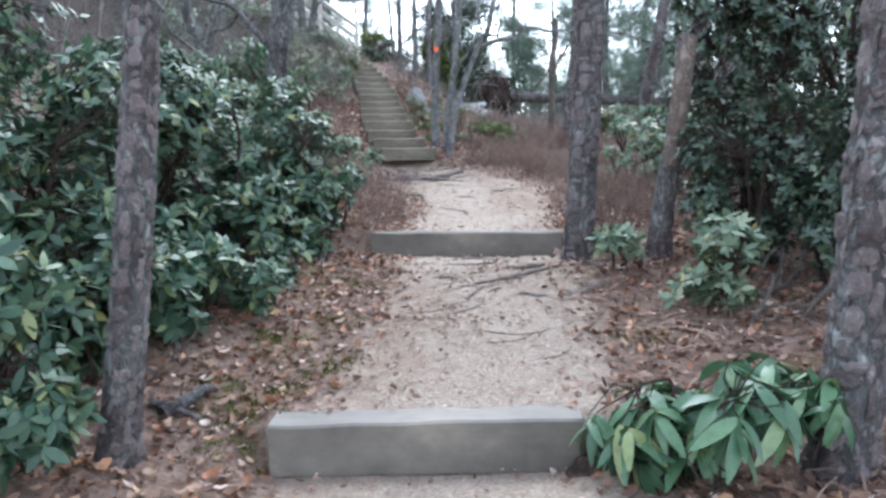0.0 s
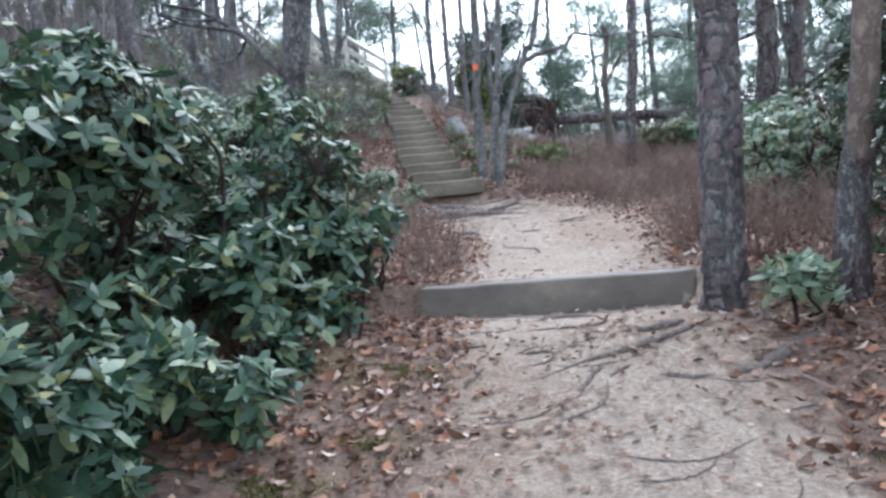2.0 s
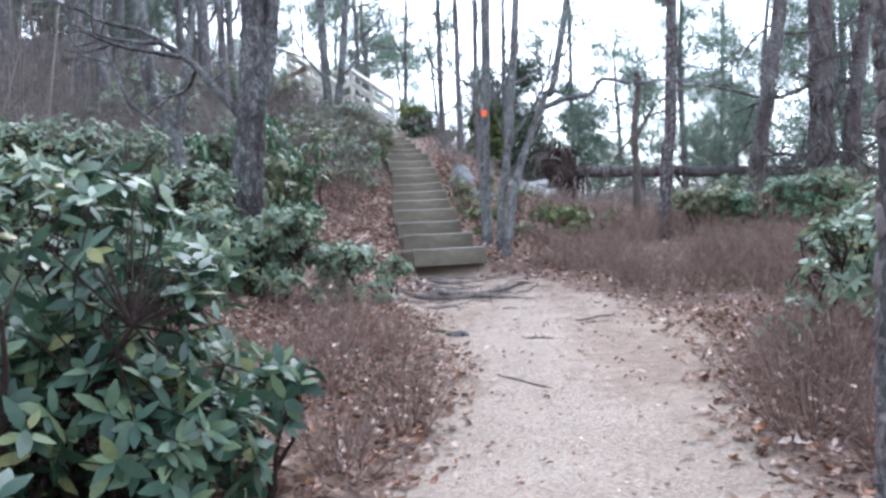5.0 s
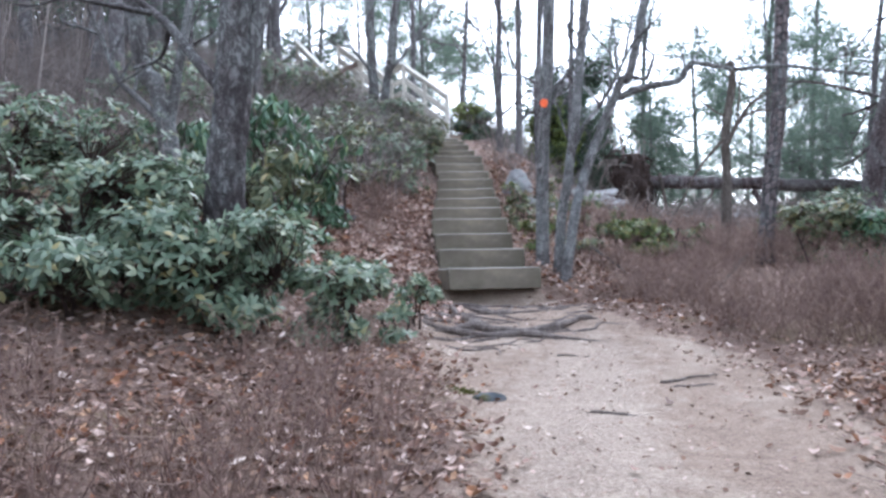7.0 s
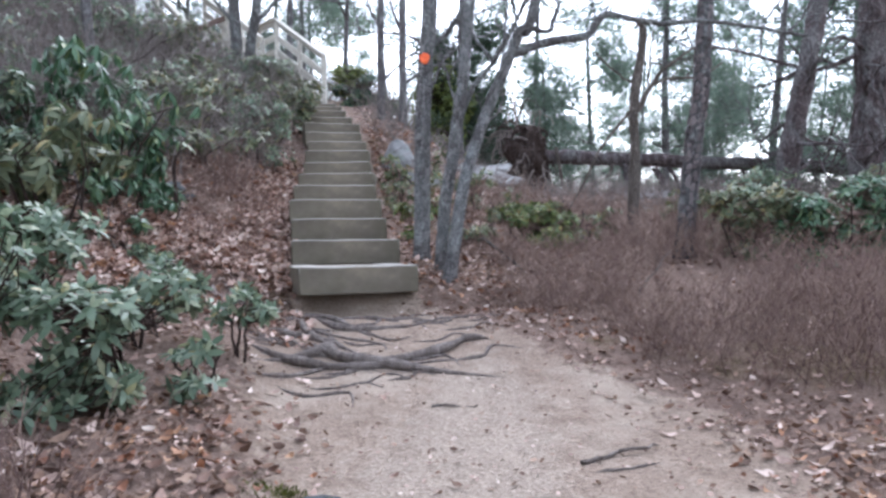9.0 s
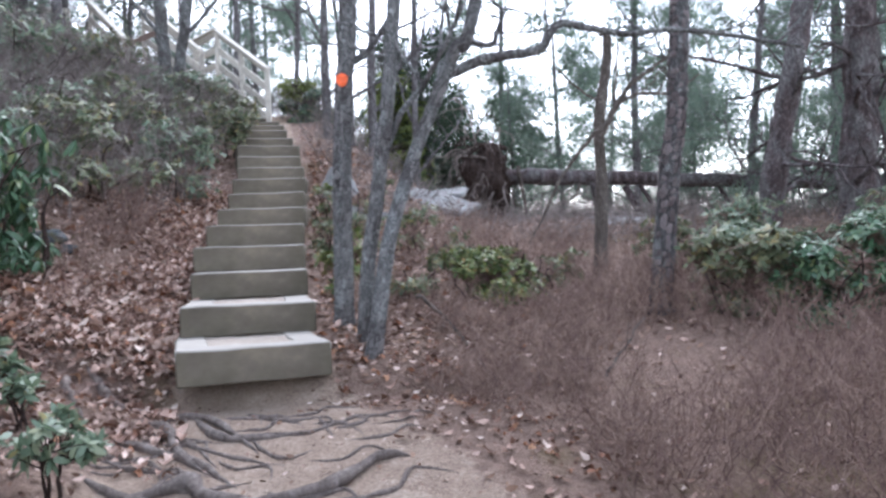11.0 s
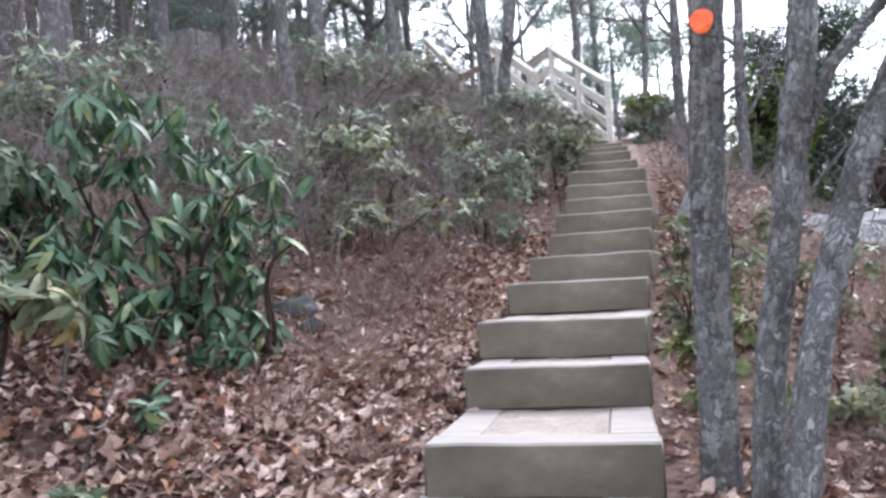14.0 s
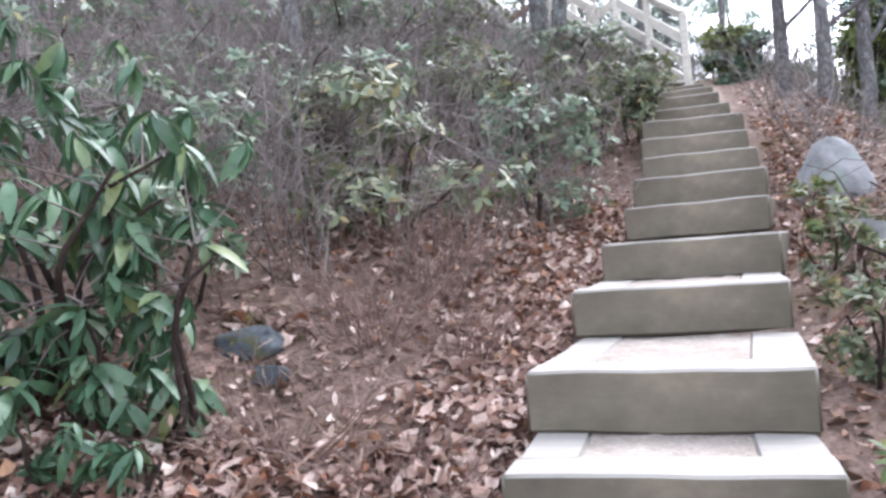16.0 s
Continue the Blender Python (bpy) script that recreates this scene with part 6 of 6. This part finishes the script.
for tmpl, num, mat in ((OAKLEAF, 6500, RUSSET), (FLAKE, 12000, DARKLITTER), (FLAKE, 2600, LITTER)):
    litter("bank_litter", int(num * 1.3), (-2.6, 3.4, 0.2, 10.2), (0.02, 0.08), banks, mat, "russet and brown leaves lying thick under the laurels", rng, tmpl, 0.55)
litter("trodden_straw", 16000, (-0.7, 1.5, 1.5, 5.25), (0.03, 0.09), lambda x, y: 0.25 + 0.5 * trodden(x, y), TWIG, "brown needles and bark bits trodden into the path", rng, STRAW, 0.12)
litter("trodden_straw", 33000, (-1.4, 2.4, 5.2, 12.4), (0.025, 0.08), lambda x, y: np.clip(0.5 + 0.6 * np.sin(2.3 * x + y) * np.sin(1.7 * y - 2 * x) - 0.5 * np.exp(-((x - lerp(y, CENTRE)) / 0.3) ** 2), 0.05, 1), TWIG, "brown needles and bark bits trodden into the path", rng, STRAW, 0.1)
litter("bark_chips", 5500, (-0.7, 1.6, 2.4, 5.25), (0.012, 0.045), lambda x, y: np.clip(0.2 + 0.8 * np.sin(3 * x + 2 * y) * np.sin(4 * y - x), 0.15, 1), DARKLITTER, "bark chips and leaf bits on the path", rng, CHIP, 0.3)
litter("path_scraps", 2600, (-1.2, 2.6, -1.0, 12.6), (0.01, 0.035), lambda x, y: trodden(x, y), DARKLITTER, "dark leaf scraps and twig bits on the path", rng, CHIP, 0.5)
litter("path_debris", 6000, (-1.2, 2.6, -1.0, 12.6), (0.008, 0.03), lambda x, y: trodden(x, y), LITTER, "small pale leaf scraps and stones on the path", rng, CHIP, 0.4)

# ---- woods beyond ----
rng = np.random.default_rng(88)


def far_pine(x, y, h, first, num, length, leafm, label, r=0.12):
    z = land1(x, y)
    lean = rng.normal(0, 0.03, 2) * h
    return trunk_tree("pine_tree", [(x, y, z), (x + lean[0] * 0.4, y, z + h * 0.5), (x + lean[0], y + lean[1], z + h)], r, 0.03, FARBARK, label, rng, False, (), 0, 9, (first, num, length, leafm))


protos = [far_pine(9.5, 27, 11, 0.3, 42, 2.4, NEEDLE, "pitch pine with tufted grey-green crown down the slope"), far_pine(6.2, 30, 10, 0.15, 46, 2.2, NEEDLE, "pitch pine with tufted grey-green crown down the slope"),
          far_pine(12.5, 33, 9, 0.1, 50, 2.0, NEEDLE, "bushy pine with tufted grey-green crown down the slope"), far_pine(3.4, 31, 8, 0.2, 40, 1.8, NEEDLE, "slim pine with tufted grey-green crown down the slope")]
spots = [(4.4, 25.6), (9.2, 29.6), (12, 26), (6.9, 30), (2.0, 30.6), (16.5, 27), (4.8, 27.5), (7.6, 33), (1.8, 33), (10.5, 38), (14.5, 29), (13, 24), (17, 34), (5.5, 37), (2.5, 38), (8.8, 43), (16, 44), (21, 30), (20, 40), (12.2, 47), (4.2, 46), (0.2, 39), (26, 37), (24, 48), (7, 52), (17, 55), (11.5, 28.5), (8.2, 24.5), (30, 45), (1.0, 50), (12, 60), (22, 62)]
for k, (x, y) in enumerate(spots):
    s = rng.uniform(0.8, 1.2) if k > 5 else rng.uniform(0.5, 0.75)
    copy_thing(protos[k % 4], pose(x, y, land1(x, y) - 0.05, 0, 0, rng.uniform(0, 360)) @ Matrix.Diagonal((s, s, s * rng.uniform(0.9, 1.15), 1)))
for x, y, s in ((4.9, 20.2, 0.62), (6.4, 19.4, 0.7), (7.6, 22.5, 0.8)):
    copy_thing(protos[2], pose(x, y, land1(x, y) - 0.05, 0, 0, rng.uniform(0, 360)) @ Matrix.Diagonal((s, s, s, 1)))
for x, y in ((-5.2, 31), (-8.0, 33), (-3.0, 35), (-12, 30), (-9.5, 28.5), (-15, 26), (-6.5, 38)):
    s = rng.uniform(0.75, 1.0)
    copy_thing(protos[int(rng.integers(0, 4))], pose(x, y, land1(x, y) - 0.05, 0, 0, rng.uniform(0, 360)) @ Matrix.Diagonal((s, s, s, 1)))
dark_pine = far_pine(-0.15, 26.2, 4.8, 0.02, 85, 1.8, SPRUCE, "dense dark young hemlock behind the oaks")
copy_thing(dark_pine, pose(-0.6, 27.6, land1(-0.6, 27.6) - 0.05, 0, 0, 140) @ Matrix.Diagonal((0.8, 0.8, 0.85, 1)))
evergreen("young_holly", -0.75, 25.0, 0.85, 3.3, 1300, 0.105, YELLOWGREEN, "slim tree with pale olive leaves behind the oaks", rng, lift=0.25, hollow=0.1)


def bare_tree(x, y, h, r, label):
    z = land1(x, y)
    limbs = tuple((rng.uniform(0.3, 0.9), (rng.normal(0, 1), rng.normal(0, 1), 0.9), h * rng.uniform(0.15, 0.32), r * 0.4, 2) for _ in range(6))
    return trunk_tree("bare_oak", [(x, y, z - 0.05), (x + rng.normal(0, 0.15), y, z + h * 0.4), (x + rng.normal(0, 0.5), y + rng.normal(0, 0.4), z + h)], r, r * 0.35, FARBARK, label, rng, False, limbs, 0, 10)


bares = [bare_tree(-6.6, 15.6, 9, 0.13, "bare grey oak on the hillside"), bare_tree(-8.2, 18.6, 10, 0.15, "bare grey oak on the hillside"), bare_tree(-7.0, 13.0, 8, 0.10, "slim bare grey oak on the hillside"), bare_tree(-5.0, 27.5, 8, 0.09, "slim bare grey oak on the hillside")]
for k, (x, y) in enumerate(((-10, 15), (-9.5, 21.5), (-12, 18), (-6.4, 11.0), (-8.5, 11.5), (-11, 24.5), (-13.5, 21.5), (-15, 17), (-7.6, 24.2), (-10.2, 27.5), (-17, 23), (-13, 13), (-5.5, 8.0), (-7.5, 6.5), (-6.2, 4.0), (-9, 8.5), (-19, 19), (-16, 29), (-3.6, 28), (-5.2, 17.6), (-6.8, 20.4), (6.6, 8.5), (7.5, 12.5), (8.8, 16.5), (5.8, 11.2), (7.2, 5.0), (9.5, 9.0), (5.2, 3.5))):
    s = rng.uniform(0.8, 1.15)
    copy_thing(bares[k % 4], pose(x, y, land1(x, y) - 0.08, 0, 0, rng.uniform(0, 360)) @ Matrix.Diagonal((s, s, s, 1)))
for k, (x, y) in enumerate(((-12.5, 15.5), (-14, 24), (-17, 26), (-20, 22), (-12, 33), (-15, 34), (-20, 30), (-24, 25), (-22, 18), (-18, 14), (-10.5, 12.5), (-9.2, 17), (-7.4, 16.4), (-8.4, 22.8), (-14.5, 19), (-16.5, 20.5), (-12.2, 27.4), (-9.0, 31), (-25, 32), (-11.5, 17.0))):
    s = rng.uniform(0.8, 1.2)
    copy_thing(bares[(k + 1) % 4], pose(x, y, land1(x, y) - 0.08, 0, 0, rng.uniform(0, 360)) @ Matrix.Diagonal((s, s, s, 1)))
for x, y in ((-13, 22.5), (-15.5, 24.5), (-12, 19.5), (-17, 19.5), (-10.4, 22.5), (-13.2, 26.2), (-17.5, 21.5), (-8.8, 26.5), (-20, 26)):
    s = rng.uniform(0.7, 0.95)
    copy_thing(protos[int(rng.integers(0, 4))], pose(x, y, land1(x, y) - 0.05, 0, 0, rng.uniform(0, 360)) @ Matrix.Diagonal((s, s, s, 1)))
for x, y, s in ((-11, 36, 1.0), (-14, 31, 1.1), (-18, 33, 1.2), (-22, 29, 1.1), (-16, 40, 1.3), (-24, 36, 1.3), (-9, 42, 1.2), (-27, 27, 1.2), (-20, 45, 1.4), (-6, 46, 1.2)):
    copy_thing(protos[int(rng.integers(0, 4))], pose(x, y, land1(x, y) - 0.05, 0, 0, rng.uniform(0, 360)) @ Matrix.Diagonal((s, s, s, 1)))
n = 1500
X, Y = rng.uniform(-26, -4.6, n), rng.uniform(10, 38, n)
keep = (X < lerp(Y, [(10, -5), (14, -6), (18, -8), (24, -10.5), (27, -11), (29, -6)]))
X, Y = X[keep], Y[keep]
n = len(X)
A = np.stack([X, Y, land(X, Y) - 0.05], -1)
B = A + np.stack([rng.normal(0, 0.35, n), rng.normal(0, 0.35, n), rng.uniform(1.2, 4.5, n)], -1)
S = Soup()
stems_soup(S, A, B, 0.016, 0.005, rng, 0.05)
for f in np.linspace(0.25, 0.95, 9):
    P = A + (B - A) * f + rng.normal(0, 0.02, A.shape)
    Q = P + np.stack([rng.normal(0, 0.45, n), rng.normal(0, 0.45, n), rng.uniform(0.05, 0.6, n)], -1)
    stems_soup(S, P, Q, 0.006, 0.003, rng, 0.12)
tagged(new("sapling_thicket", S.mesh("sapling_thicket", GREYTWIG)), "grey leafless saplings crowding the hillside", "saplings", kind="stuff")
